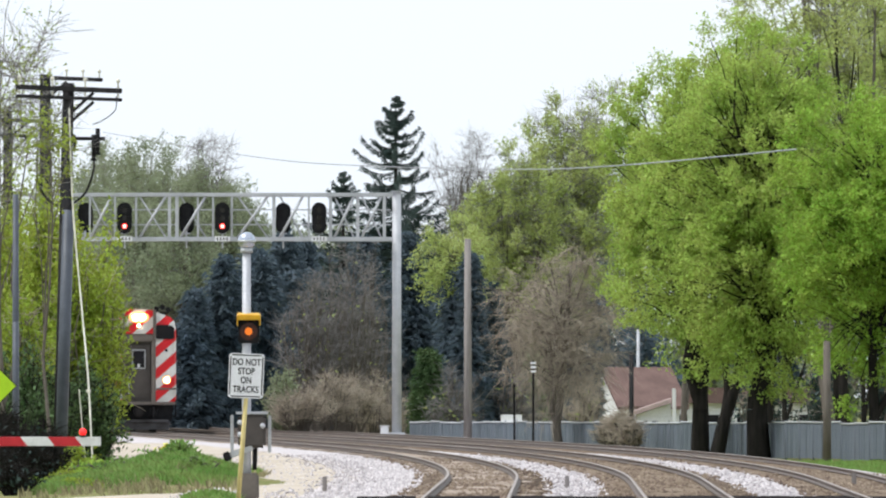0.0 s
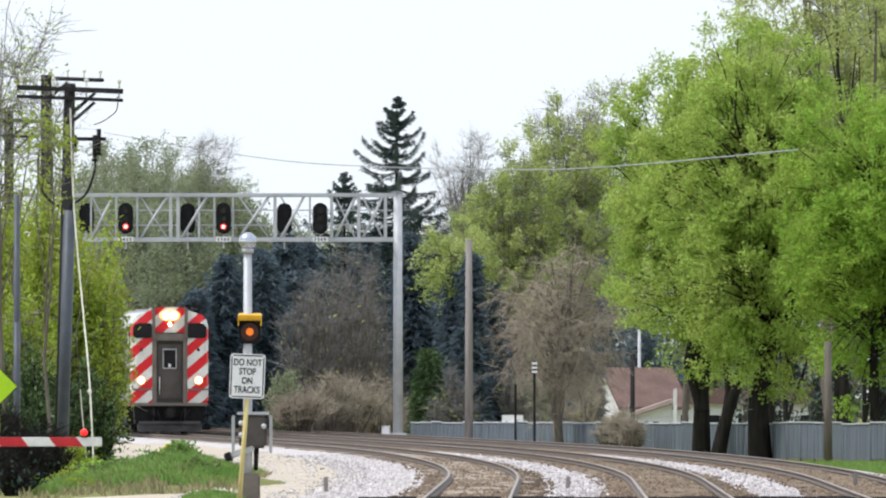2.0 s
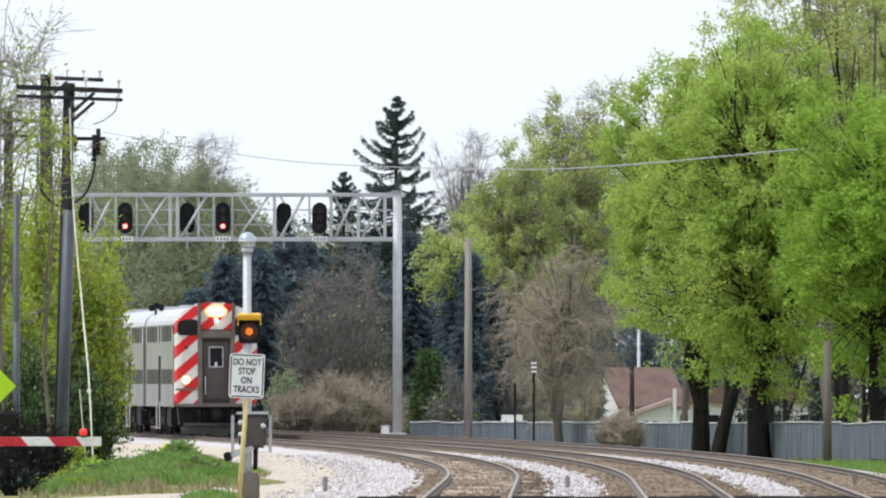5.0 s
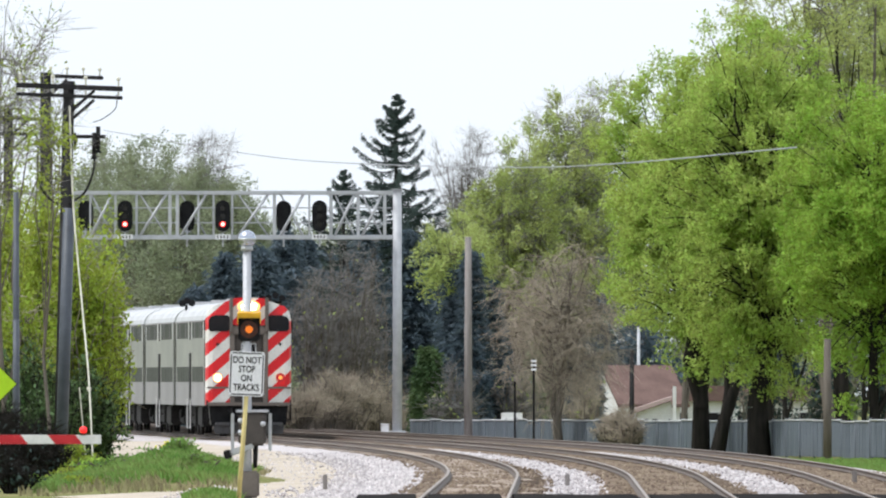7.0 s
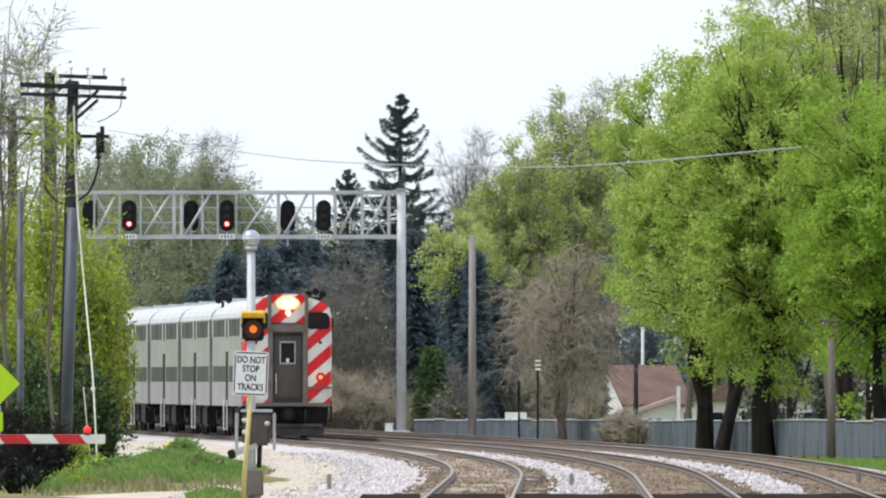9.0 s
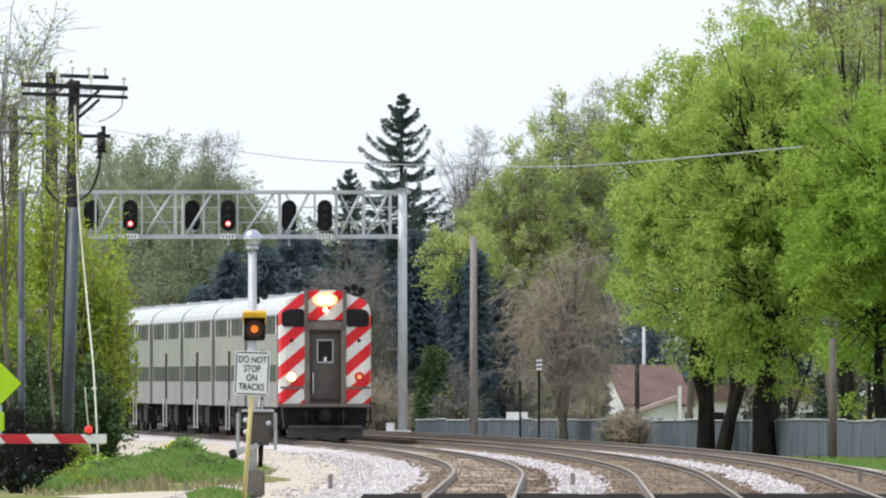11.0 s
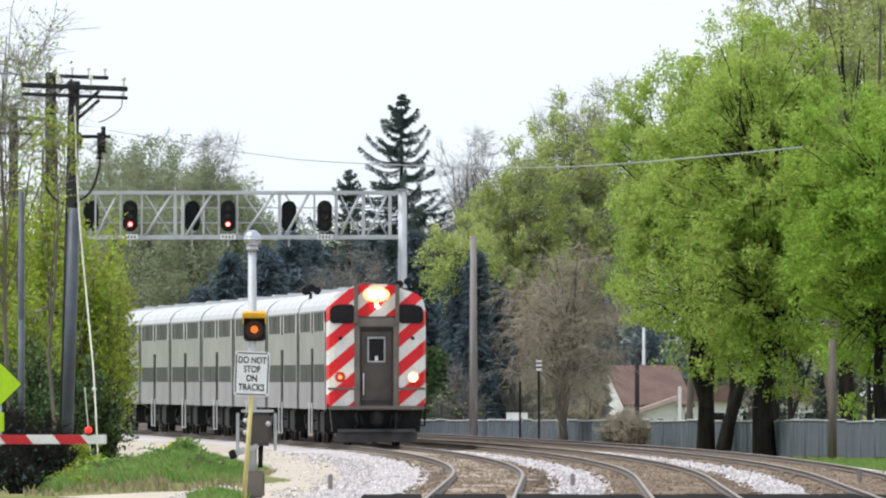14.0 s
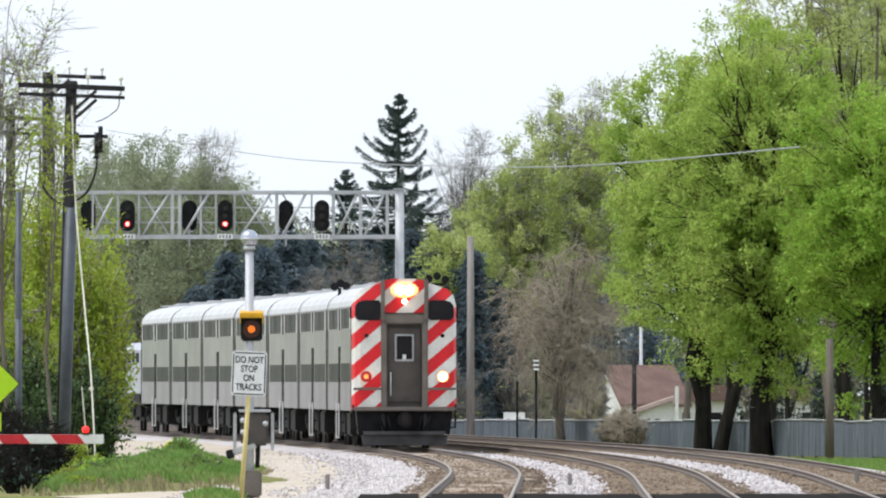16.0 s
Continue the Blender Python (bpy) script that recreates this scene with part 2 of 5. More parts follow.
def mesh_np(name, verts, faces, smooth=False):
    """A mesh from arrays: verts (n, 3) and faces (m, k)."""
    verts, faces = np.asarray(verts, np.float32), np.asarray(faces, np.int32)
    me = bpy.data.meshes.new(name)
    k = faces.shape[1]
    me.vertices.add(len(verts))
    me.vertices.foreach_set("co", verts.ravel())
    me.loops.add(faces.size)
    me.loops.foreach_set("vertex_index", faces.ravel())
    me.polygons.add(len(faces))
    me.polygons.foreach_set("loop_start", np.arange(0, faces.size, k, dtype=np.int32))
    me.polygons.foreach_set("loop_total", np.full(len(faces), k, np.int32))
    me.update(calc_edges=True)
    me.validate()
    return me


def tube_np(name, segs, n=5):
    """Tapered tubes from rows (x0, y0, z0, x1, y1, z1, r0, r1)."""
    s = np.asarray(segs, float).reshape(-1, 8)
    p, q = s[:, :3], s[:, 3:6]
    d = q - p
    d /= np.linalg.norm(d, axis=1, keepdims=True) + 1e-9
    up = np.where(np.abs(d[:, 2:3]) > 0.9, np.array([[1.0, 0, 0]]), np.array([[0, 0, 1.0]]))
    u = np.cross(d, up)
    u /= np.linalg.norm(u, axis=1, keepdims=True) + 1e-9
    w = np.cross(d, u)
    ang = np.arange(n) * 2 * np.pi / n
    ring = u[:, None] * np.cos(ang)[None, :, None] + w[:, None] * np.sin(ang)[None, :, None]
    v = np.concatenate([p[:, None] + ring * s[:, 6, None, None], q[:, None] + ring * s[:, 7, None, None]], 1).reshape(-1, 3)
    i = np.arange(n)
    f = np.stack([i, (i + 1) % n, (i + 1) % n + n, i + n], 1)
    f = (f[None] + (np.arange(len(s)) * 2 * n)[:, None, None]).reshape(-1, 4)
    return mesh_np(name, v, f)


def leaves_np(name, centres, size, rng, flat=0.0, aspect=0.6, along=None):
    """One small pointed leaf at each centre, turned at random; along: directions for long leaves."""
    c = np.asarray(centres, float)
    k = len(c)
    a = rng.normal(size=(k, 3)) if along is None else np.asarray(along, float) + rng.normal(size=(k, 3)) * 0.25
    a /= np.linalg.norm(a, axis=1, keepdims=True)
    b = np.cross(a, rng.normal(size=(k, 3)) + np.array([0, 0, flat]))
    b /= np.linalg.norm(b, axis=1, keepdims=True) + 1e-9
    s = (size * rng.uniform(0.6, 1.3, k))[:, None]
    v = np.stack([c - a * s * .8 - b * s * aspect, c - a * s * .8 + b * s * aspect, c + a * s * 1.2], 1).reshape(-1, 3)
    f = np.arange(3 * k).reshape(-1, 3)
    return mesh_np(name, v, f)


def arc(p, q, r0, r1, sag, rng, k=4):
    """Tube rows from p to q that bow by sag."""
    p, q = np.asarray(p, float), np.asarray(q, float)
    t = np.linspace(0, 1, k + 1)[:, None]
    pts = p + (q - p) * t
    pts[:, 2] += 4 * sag * (t * (1 - t))[:, 0]
    pts[1:-1] += rng.normal(size=(k - 1, 3)) * np.linalg.norm(q - p) * 0.025
    r = np.linspace(r0, r1, k + 1)
    return [(*pts[i], *pts[i + 1], r[i], r[i + 1]) for i in range(k)]


# ---- the line of the tracks ----
_D = np.arange(-400.0, 2600.0, 5.0)
_S = np.interp(_D, [400, 540, 655, 760], [0.006, -0.0245, -0.0537, -0.061])
_X = np.concatenate([[0], np.cumsum((_S[1:] + _S[:-1]) / 2 * 5)])
_X += 0.78 - np.interp(400, _D, _X)
GAP = 3.9          # track spacing
RAIL = 0.25        # rail head height


def track_x(y):
    return float(np.interp(y, _D, _X))


def ground_z(x, y):
    """Height of the earth: level on the left, falling away beyond the tracks on the right, a weedy mound by the crossing."""
    o = x - np.interp(y, _D, _X)
    z = np.where(o > 10.5, -0.30 * np.clip((o - 10.5) / 2.0, 0, 1), 0.0) - 0.02
    z = z - np.where(o > 10.5, 1.7 * np.clip((y - 690) / 140, 0, 1), 0.0)
    z = np.where((o < -4.5), z - 0.10 * np.clip((-4.5 - o) / 3, 0, 1), z)
    z = z + 0.62 * np.exp(-((x + 6.05) / 1.6) ** 2 - ((y - 425) / 22) ** 2)
    z = z + 0.19 * np.exp(-((x + 4.3) / .6) ** 2 - ((y - 353) / 8) ** 2)
    return z


# ---- the setting ----
def strip(name, offs, zs, y0, y1, step, material, label, jitter=0.0):
    """A sheet along the tracks: offsets from the first track's centre line and their heights."""
    rng = np.random.default_rng(5)
    ys = np.arange(y0, y1 + step, step)
    v = []
    for y in ys:
        cx = track_x(y)
        for i, (o, z) in enumerate(zip(offs, zs)):
            j = rng.normal() * jitter if i in (0, len(offs) - 1) else 0
            v.append((cx + o + j, y, z + rng.normal() * jitter * 0.03))
    k, m = len(offs), len(ys)
    f = [(r * k + c, r * k + c + 1, (r + 1) * k + c + 1, (r + 1) * k + c) for r in range(m - 1) for c in range(k - 1)]
    return tagged(part(name, mesh_np(name, v, f), material), label, name.replace("_", " "), kind="structure")


def build_ground():
    xs = np.concatenate([[-4000, -1200, -400, -150, -90], np.arange(-60, 60.5, 0.8), [90, 150, 400, 1200, 4000]])
    ys = np.concatenate([[-4000, -1200, -300, 0, 150, 230], np.arange(260, 1200, 4.0), [1300, 1600, 2200, 3200, 4800]])
    X, Y = np.meshgrid(xs, ys)
    Z = ground_z(X, Y)
    k, m = len(xs), len(ys)
    r, c = np.meshgrid(np.arange(m - 1), np.arange(k - 1), indexing="ij")
    a = (r * k + c).ravel()
    f = np.stack([a, a + 1, a + k + 1, a + k], 1)
    me = mesh_np("ground", np.stack([X.ravel(), Y.ravel(), Z.ravel()], 1), f)
    me.polygons.foreach_set("use_smooth", np.ones(len(me.polygons), bool))
    tagged(part("ground", me, "grass"), "rough grassy ground with patches of bare earth", "ground", kind="structure")


build_ground()
strip("sandy_verge", [-8.2, -6.8, -5.0, -2.6], [-0.10, -0.02, 0.03, 0.07], 346, 700, 3, "sand", "sandy strip of bare earth beside the ballast", 0.35)
strip("ballast", [-3.1, -2.8, -2.3, -1.3, 0, 2, 3.9, 5.8, 7.8, 9.2, 9.8, 10.4], [0.0, 0.07, 0.09, .10, .10, .08, .10, .08, .10, .10, .06, -.05],
      345, 1150, 2, "ballast", "pale crushed stone ballast under three curving tracks", 0.22)
BEDS = []
for i in range(3):
    BEDS.append(strip("track_bed", [i * GAP - 1.12, i * GAP - .6, i * GAP + .6, i * GAP + 1.12], [.108, .118, .118, .108], 345, 1150, 4, "dirt" if i else "palebed",
          "brown, soiled ballast between the rails", 0.14))


def build_ties(i, bed):
    """The nearest ties are pieces of their track bed; the rest are one mesh."""
    rng = np.random.default_rng(20 + i)
    cube = np.array([(x, y, z) for x in (-1.3, 1.3) for y in (-.115, .115) for z in (-.05, .012)])
    quads = np.array([(0, 1, 3, 2), (4, 6, 7, 5), (0, 4, 5, 1), (2, 3, 7, 6), (1, 5, 7, 3), (0, 2, 6, 4)])
    ys = np.arange(346.5, 640, 0.54)
    one = mesh_np("tie", cube, quads)
    v = []
    for k, y in enumerate(ys):
        at = (track_x(y) + i * GAP + rng.normal() * .03, y + rng.normal() * .03, .095 + rng.normal() * .006)
        if k < 100:
            part("tie", one, "tie", bed, "", pose(*at))
        else:
            v.append(cube * np.array([rng.uniform(.96, 1.04), 1, 1]) + at)
    f = (quads[None] + (np.arange(len(v)) * 8)[:, None, None]).reshape(-1, 4)
    tagged(part("railway_ties", mesh_np("railway_ties", np.concatenate(v), f), "tie"), "weathered wooden ties half sunk in the ballast", "railway ties", kind="stuff")


def build_rail(o):
    ys = np.arange(300, 1160, 6.0)

    def sweep(sec):
        k = len(sec)
        v = [(track_x(y) + o + x, y, z) for y in ys for x, z in sec]
        f = [(r * k + c, r * k + (c + 1) % k, (r + 1) * k + (c + 1) % k, (r + 1) * k + c) for r in range(len(ys) - 1) for c in range(k)]
        return mesh_np("rail", v, f)
    web = [(-.07, .135), (.07, .135), (.07, .15), (.012, .165), (.012, .212), (.036, .218), (.036, .243), (-.036, .243), (-.036, .218), (-.012, .212), (-.012, .165), (-.07, .15)]
    ob = tagged(part("rail", sweep(web), "rail"), "rust-brown steel rail with a worn top", "rail", "rails of three tracks", "structure")
    part("rail_top", sweep([(-.030, .2432), (.030, .2432), (.026, .25), (-.026, .25)]), "railtop", ob, "shiny worn running surface")


for i in range(3):
    build_ties(i, BEDS[i])
    for s in (-.7525, .7525):
        build_rail(i * GAP + s)

bm = B()
for a, b in ((-1.9, -.86), (-.64, .64), (.86, GAP - .86), (GAP - .64, GAP + .64), (GAP + .86, 2 * GAP - .86), (2 * GAP - .64, 2 * GAP + .64), (2 * GAP + .86, 40)):
    x0, x1 = track_x(332) + a, track_x(332) + b
    n = max(1, int((x1 - x0) / .45)) if b < 30 else 60
    for k in range(n):
        w = (x1 - x0) / n
        far = 345.2 + random.Random(int(a * 100) + k).uniform(-1.6, .6)
        box(bm, x0 + w * (k + .5), (318 + far) / 2, 0.08, w, far - 318, 0.28 + .012 * math.sin(k * 2.3))
tagged(part("road", bm, "asphalt"), "dark asphalt level crossing laid between the rails", "road", kind="structure")


def build_stones(name, n, y, o, z, material, label):
    rng = np.random.default_rng(n)
    c = np.stack([np.interp(y, _D, _X) + o, y, z], 1)
    base = np.array([(1, 0, 0), (0, 1, 0), (-1, 0, 0), (0, -1, 0), (0, 0, 1), (0, 0, -1)], float)
    r = rng.uniform(.02, .05, (n, 1, 1))
    v = (base[None] * rng.uniform(.6, 1.3, (n, 6, 1)) * r + c[:, None]).reshape(-1, 3)
    t = np.array([(0, 1, 4), (1, 2, 4), (2, 3, 4), (3, 0, 4), (1, 0, 5), (2, 1, 5), (3, 2, 5), (0, 3, 5)])
    f = (t[None] + (np.arange(n) * 6)[:, None, None]).reshape(-1, 3)
    tagged(part(name, mesh_np(name, v, f), material), label, "gravel", kind="stuff")


rng = np.random.default_rng(3)
n = 9000
y = 348 + (rng.random(n) ** 1.5) * 230
o = np.where(rng.random(n) < .7, np.where(rng.random(n) < .2, rng.uniform(-6.0, -3.2, n), rng.uniform(-3.3, -1.3, n)), np.where(rng.random(n) < .5, rng.uniform(1.3, 2.6, n), rng.uniform(5.2, 6.5, n)))
build_stones("ballast_stones", n, y, o, 0.03 + 0.06 * np.clip((o + 4.4) / 1.5, 0, 1), "stone", "loose pale crushed stones on the ballast shoulder")
# soiled stones between and beside the rails, thin in places
n = 14000
y = 347 + (rng.random(n) ** 1.4) * 200
o = rng.integers(0, 3, n) * GAP + np.where(rng.random(n) < .7, rng.uniform(-.66, .66, n), rng.choice([-1, 1], n) * rng.uniform(.85, 1.5, n))
keep = np.sin(y * .35 + o * 2.1) + np.sin(y * .11 - o * 3.0) + rng.normal(size=n) * .7 > -.3
y, o = y[keep], o[keep]
build_stones("soiled_stones", len(y), y, o, np.full(len(y), .115), "bedstone", "soiled brown stones between the rails")


# ---- signal bridge ----
def lens_disc(bm, x, y, z, r, mi=0):
    rod(bm, (x, y, z), (x, y + .03, z), r, n=20, mi=mi)


def signal_head(bridge, x, y, z, away, lit):
    """Three-lens colour light head with an oval backboard; z is the middle lens."""
    bm = B()
    out = [(.30 * math.cos(a), .33 + .30 * math.sin(a)) for a in np.linspace(0, math.pi, 12)] + [(.30 * math.cos(a), -.33 + .30 * math.sin(a)) for a in np.linspace(math.pi, 2 * math.pi, 12)]
    prism(bm, out, -.02, .02)
    th = part("signal_head", bm, "black", bridge, "black three-lens signal head with oval backboard", pose(x, y, z))
    s = 1 if away else -1
    bm = B()
    box(bm, 0, -.16 * s, 0, .34, .26, 1.0, .04)
    part("lamp_case", bm, "black", th)
    for k, dz in enumerate((.33, 0, -.33)):
        bm = B()
        for a in np.linspace(20, 160, 9):
            c, d = math.cos(radians(a)), math.sin(radians(a))
            box(bm, .14 * c, .10 * s, dz + .14 * d, .055, .28, .012, ry=-(a - 90))
        part("visor", bm, "black", th)
        bm = B()
        lens_disc(bm, 0, s * .03 - (.03 if s < 0 else 0), dz, .115)
        if lit == k:
            core = B()
            lens_disc(core, 0, s * .03 - .038, dz, .078)
            part("lamp_core", core, "red_core", th, "bright red lamp")
        part("lens", bm, "red_lamp" if lit == k else "darklens", th, "lit red lens" if lit == k else "")
    bm = B()
    box(bm, 0, -.2 * s, -.85, .07, .07, .75)
    box(bm, 0, -.2 * s, -.62, .3, .06, .06)
    part("bracket", bm, "galv", th)
    if not away:
        bm = B()
        box(bm, 0, -.02, -.84, .62, .02, .20, .005)
        part("number_plate", bm, "signwhite", th, "white number plate with illegible marks")
        for k in range(4):
            bm = B()
            box(bm, -.2 + k * .13, -.034, -.84, .05, .004, .11)
            part("mark_bar", bm, "ink", th)
    return th


def build_bridge():
    y0, xl, xr, zb, zt = 773.0, -17.2, -1.86, 8.02, 9.82
    th = thing("signal_bridge", (xl + xr) / 2, y0, 0, "galvanised steel truss signal bridge spanning three tracks", "signal bridge")
    cx = (xl + xr) / 2
    L = xr - xl
    for s in (-1, 1):
        bm = B()
        rod(bm, (s * L / 2, 0, -.1), (s * L / 2, 0, 9.95), .20, .18, n=14)
        box(bm, s * L / 2, 0, .08, .7, .7, .35, .03)
        box(bm, s * L / 2, 0, 9.96, .46, .46, .04)
        part("post", bm, "galv", th)
    for dy in (-.55, .55):
        for z in (zb, zt):
            bm = B()
            box(bm, 0, dy, z, L - .3, .15, .15, .02)
            part("chord", bm, "galv", th)
    uprights = [-14.2, -13.2, -12.35, -11.0, -10.7, -9.86, -9.25, -8.5, -6.8, -5.4, -4.52, -3.43, -2.36]
    for k, x in enumerate(uprights):
        for dy in (-.55, .55):
            bm = B()
            w = .13 if dy < 0 and k in (3, 4, 8, 10, 11, 12) else .07
            box(bm, x - cx, dy, (zb + zt) / 2, w, .08, zt - zb)
            part("upright", bm, "galv", th)
        for zz in (zb, zt):
            bm = B()
            box(bm, x - cx, 0, zz, .07, 1.1, .07)
            part("cross_member", bm, "galv", th)
    for a, b in ((-16.6, -14.4), (-14.2, -13.3), (-12.25, -11.1), (-10.6, -9.5), (-8.3, -7.0), (-6.6, -5.6), (-4.4, -3.55), (-3.3, -2.45)):
        bm = B()
        rod(bm, (a - cx, -.55, zb), (b - cx, -.55, zt), .055, n=6)
        part("brace", bm, "galv", th)
        bm = B()
        rod(bm, (b - cx, .55, zb), (a - cx, .55, zt), .035, n=6)
        part("brace", bm, "galv", th)
    for z in (zb + .6, zb + 1.2):
        bm = B()
        box(bm, 0, .55, z, L - .5, .04, .05)
        part("hand_rail", bm, "galv", th)
    for k in range(9):
        bm = B()
        box(bm, 0, -.4 + k * .1, zb + .09, L - .4, .03, .03)
        part("walkway_bar", bm, "galv", th)
    for x, away, lit in ((-12.8, False, 2), (-8.87, False, 2), (-4.98, False, 9), (-10.32, True, 9), (-6.43, True, 9), (-14.4, True, 9)):
        h = signal_head(th, x - cx, -.75 if not away else .2, zb + .86, away, lit)
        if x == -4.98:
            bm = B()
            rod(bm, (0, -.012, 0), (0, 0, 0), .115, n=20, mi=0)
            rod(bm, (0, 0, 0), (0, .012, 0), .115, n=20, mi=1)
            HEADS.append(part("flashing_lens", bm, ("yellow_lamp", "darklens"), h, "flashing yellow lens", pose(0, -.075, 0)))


HEADS = []
build_bridge()
bm = B()
box(bm, -2.35, 772, .28, .32, .3, .42, .04)
box(bm, -2.35, 772, .51, .38, .36, .05, .015)
tagged(part("relay_box", bm, "signwhite"), "small pale relay box at the foot of the signal bridge", "relay box")


# ---- level crossing ----
def text_mesh(body, size):
    cu = bpy.data.curves.new("letters", "FONT")
    cu.body, cu.size, cu.extrude, cu.align_x, cu.align_y, cu.offset = body, size, 0.002, "CENTER", "CENTER", 0.003
    tmp = bpy.data.objects.new("letters", cu)
    scene.collection.objects.link(tmp)
    dg = bpy.context.evaluated_depsgraph_get()
    me = bpy.data.meshes.new_from_object(tmp.evaluated_get(dg))
    bpy.data.objects.remove(tmp)
    me.materials.clear()
    return me


def build_sign():
    x, y = -3.72, 349.0
    z = float(ground_z(x, y))
    th = thing("warning_sign", x, y, z, "white do not stop on tracks sign on a yellow post", "road sign")
    bm = B()
    rod(bm, (-.02, .03, -.2), (.16, .03, 2.2), .045, .04, n=8)
    part("post", bm, "paleyellow", th, "leaning faded yellow post")
    bm = B()
    zc = 2.25 + 12.5 / 97.4 - z
    cz = zc
    out = []
    for sx, sz, a0 in ((1, 1, 0), (-1, 1, 90), (-1, -1, 180), (1, -1, 270)):
        for a in (0, 45, 90):
            out.append((sx * .27 + .05 * math.cos(radians(a0 + a)), sz * .355 + .05 * math.sin(radians(a0 + a))))
    prism(bm, out, -.006, .006)
    lean = pose(.145, -.03, cz, 0, 2.2, 0)
    pl = part("panel", bm, "signwhite", th, "", lean)
    bm = B()
    box(bm, 0, -.008, .375, .54, .004, .02), box(bm, 0, -.008, -.375, .54, .004, .02)
    box(bm, .29, -.008, 0, .02, .004, .70), box(bm, -.29, -.008, 0, .02, .004, .70)
    part("border", bm, "ink", pl)
    for k, w in enumerate(("DO NOT", "STOP", "ON", "TRACKS")):
        part("lettering", text_mesh(w, .168), "ink", pl, "black capital letters", pose(0, -.009, .245 - k * .165, 90, 0, 0) @ Matrix.Diagonal((.76, 1, 1, 1)))


build_sign()


def build_mast():
    x, y = -3.66, 358.0
    z = float(ground_z(x, y))
    th = thing("crossing_signal_mast", x, y, z, "grey steel crossing mast with ball cap and amber flasher", "crossing signal")
    H = 4.72 - z
    bm = B()
    rod(bm, (0, 0, -.1), (0, 0, H), .088, .078, n=16)
    part("mast", bm, "galv", th)
    bm = B()
    rod(bm, (0, 0, H - .04), (0, 0, H + .04), .12, .10, n=16)
    part("collar", bm, "alu", th)
    bm = B()
    ball(bm, 0, 0, H + .18, .165)
    part("ball_cap", bm, "globe", th, "silver ball on top of the mast")
    bm = B()
    rod(bm, (0, 0, H + .155), (0, 0, H + .185), .172, n=20)
    part("ball_seam", bm, "alu", th)
    zl = 3.25 - z
    bm = B()
    box(bm, .04, -.02, zl - .03, .40, .22, .46, .03)
    lamp = part("flasher_case", bm, "black", th, "black square flasher housing")
    bm = B()
    box(bm, .04, -.12, zl + .24, .44, .46, .10, .02, rx=6)
    box(bm, -.17, -.12, zl + .14, .02, .40, .14), box(bm, .25, -.12, zl + .14, .02, .40, .14)
    part("hood", bm, "yellow", lamp, "yellow sun hood")
    bm = B()
    rod(bm, (.04, -.135, zl - .04), (.04, -.155, zl - .04), .165, n=24)
    part("lens_ring", bm, "darkamber", lamp, "dark amber lens")
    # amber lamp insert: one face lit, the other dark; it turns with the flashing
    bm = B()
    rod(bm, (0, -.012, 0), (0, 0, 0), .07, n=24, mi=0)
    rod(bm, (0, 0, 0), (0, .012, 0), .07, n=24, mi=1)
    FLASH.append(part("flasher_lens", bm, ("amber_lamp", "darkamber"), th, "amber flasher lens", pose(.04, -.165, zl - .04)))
    zg = 1.35 - z
    bm = B()
    box(bm, .10, .02, zg, .52, .42, .62, .05)
    case = part("gate_mechanism", bm, "cabgrey", th, "grey gate mechanism case")
    bm = B()
    box(bm, .10, .02, zg + .34, .60, .46, .05, .01)
    part("case_lid", bm, "galv", case)
    for sx, zz in ((-.12, .16), (-.12, -.06), (.3, .1)):
        bm = B()
        ball(bm, sx, -.2, zg + zz, .05)
        part("bolt", bm, "galv", case)
    for s in (-.27, .43):
        bm = B()
        box(bm, s, 0, zg - .05, .06, .10, .72, .02)
        part("side_arm", bm, "alu", th)
    bm = B()
    box(bm, -.12, -.1, zg - .38, .52, .09, .12, .02, ry=-20)
    arm = part("counterweight_arm", bm, "alu", th)
    bm = B()
    box(bm, -.36, -.1, zg - .47, .14, .13, .17, .02, ry=-20)
    part("counterweight", bm, "darksteel", arm, "dark counterweight block")
    bm = B()
    rod(bm, (.16, 0, zg - .3), (.15, 0, zg - .72), .05, .04)
    part("pipe", bm, "darksteel", th)
    bm = B()
    box(bm, .05, 0, .30, .36, .36, .5, .04)
    part("base_box", bm, "cabframe", th)


FLASH = []
build_mast()


def build_gate():
    y, z, tip, foot = 309.0, 1.31, -5.5, -11.6
    g = float(ground_z(foot, y))
    th = thing("crossing_gate", foot, y, g, "lowered red and white crossing gate with a lit lamp", "crossing gate")
    zz = z - g
    L = tip - foot
    bm = B()
    rod(bm, (0, .25, 0), (0, .25, 3.2), .07, n=12)
    part("mast", bm, "galv", th)
    bm = B()
    box(bm, 0, .12, zz, .5, .4, .7, .05)
    part("mechanism", bm, "alu", th)
    bm = B()
    box(bm, L / 2 + .05, 0, 0, L - .1, .04, .15, .008)
    arm = part("arm", bm, "white", th, "white gate arm", pose(0, -.12, zz))
    x = L - .30
    while x > .5:
        bm = B()
        prism(bm, [(x - .44, -.074), (x, -.074), (x - .12, .074), (x - .56, .074)], -.0235, .0235)
        part("red_band", bm, "red", arm, "red slanting band")
        x -= .88
    bm = B()
    rod(bm, (0, 0, -.03), (0, 0, .04), .05, n=12)
    part("lamp_base", bm, "black", arm, "", pose(L - .29, 0, .10))
    bm = B()
    ball(bm, 0, 0, 0, .06)
    part("lamp", bm, "red_lamp", arm, "lit red gate lamp", pose(L - .29, -.02, .15))


build_gate()


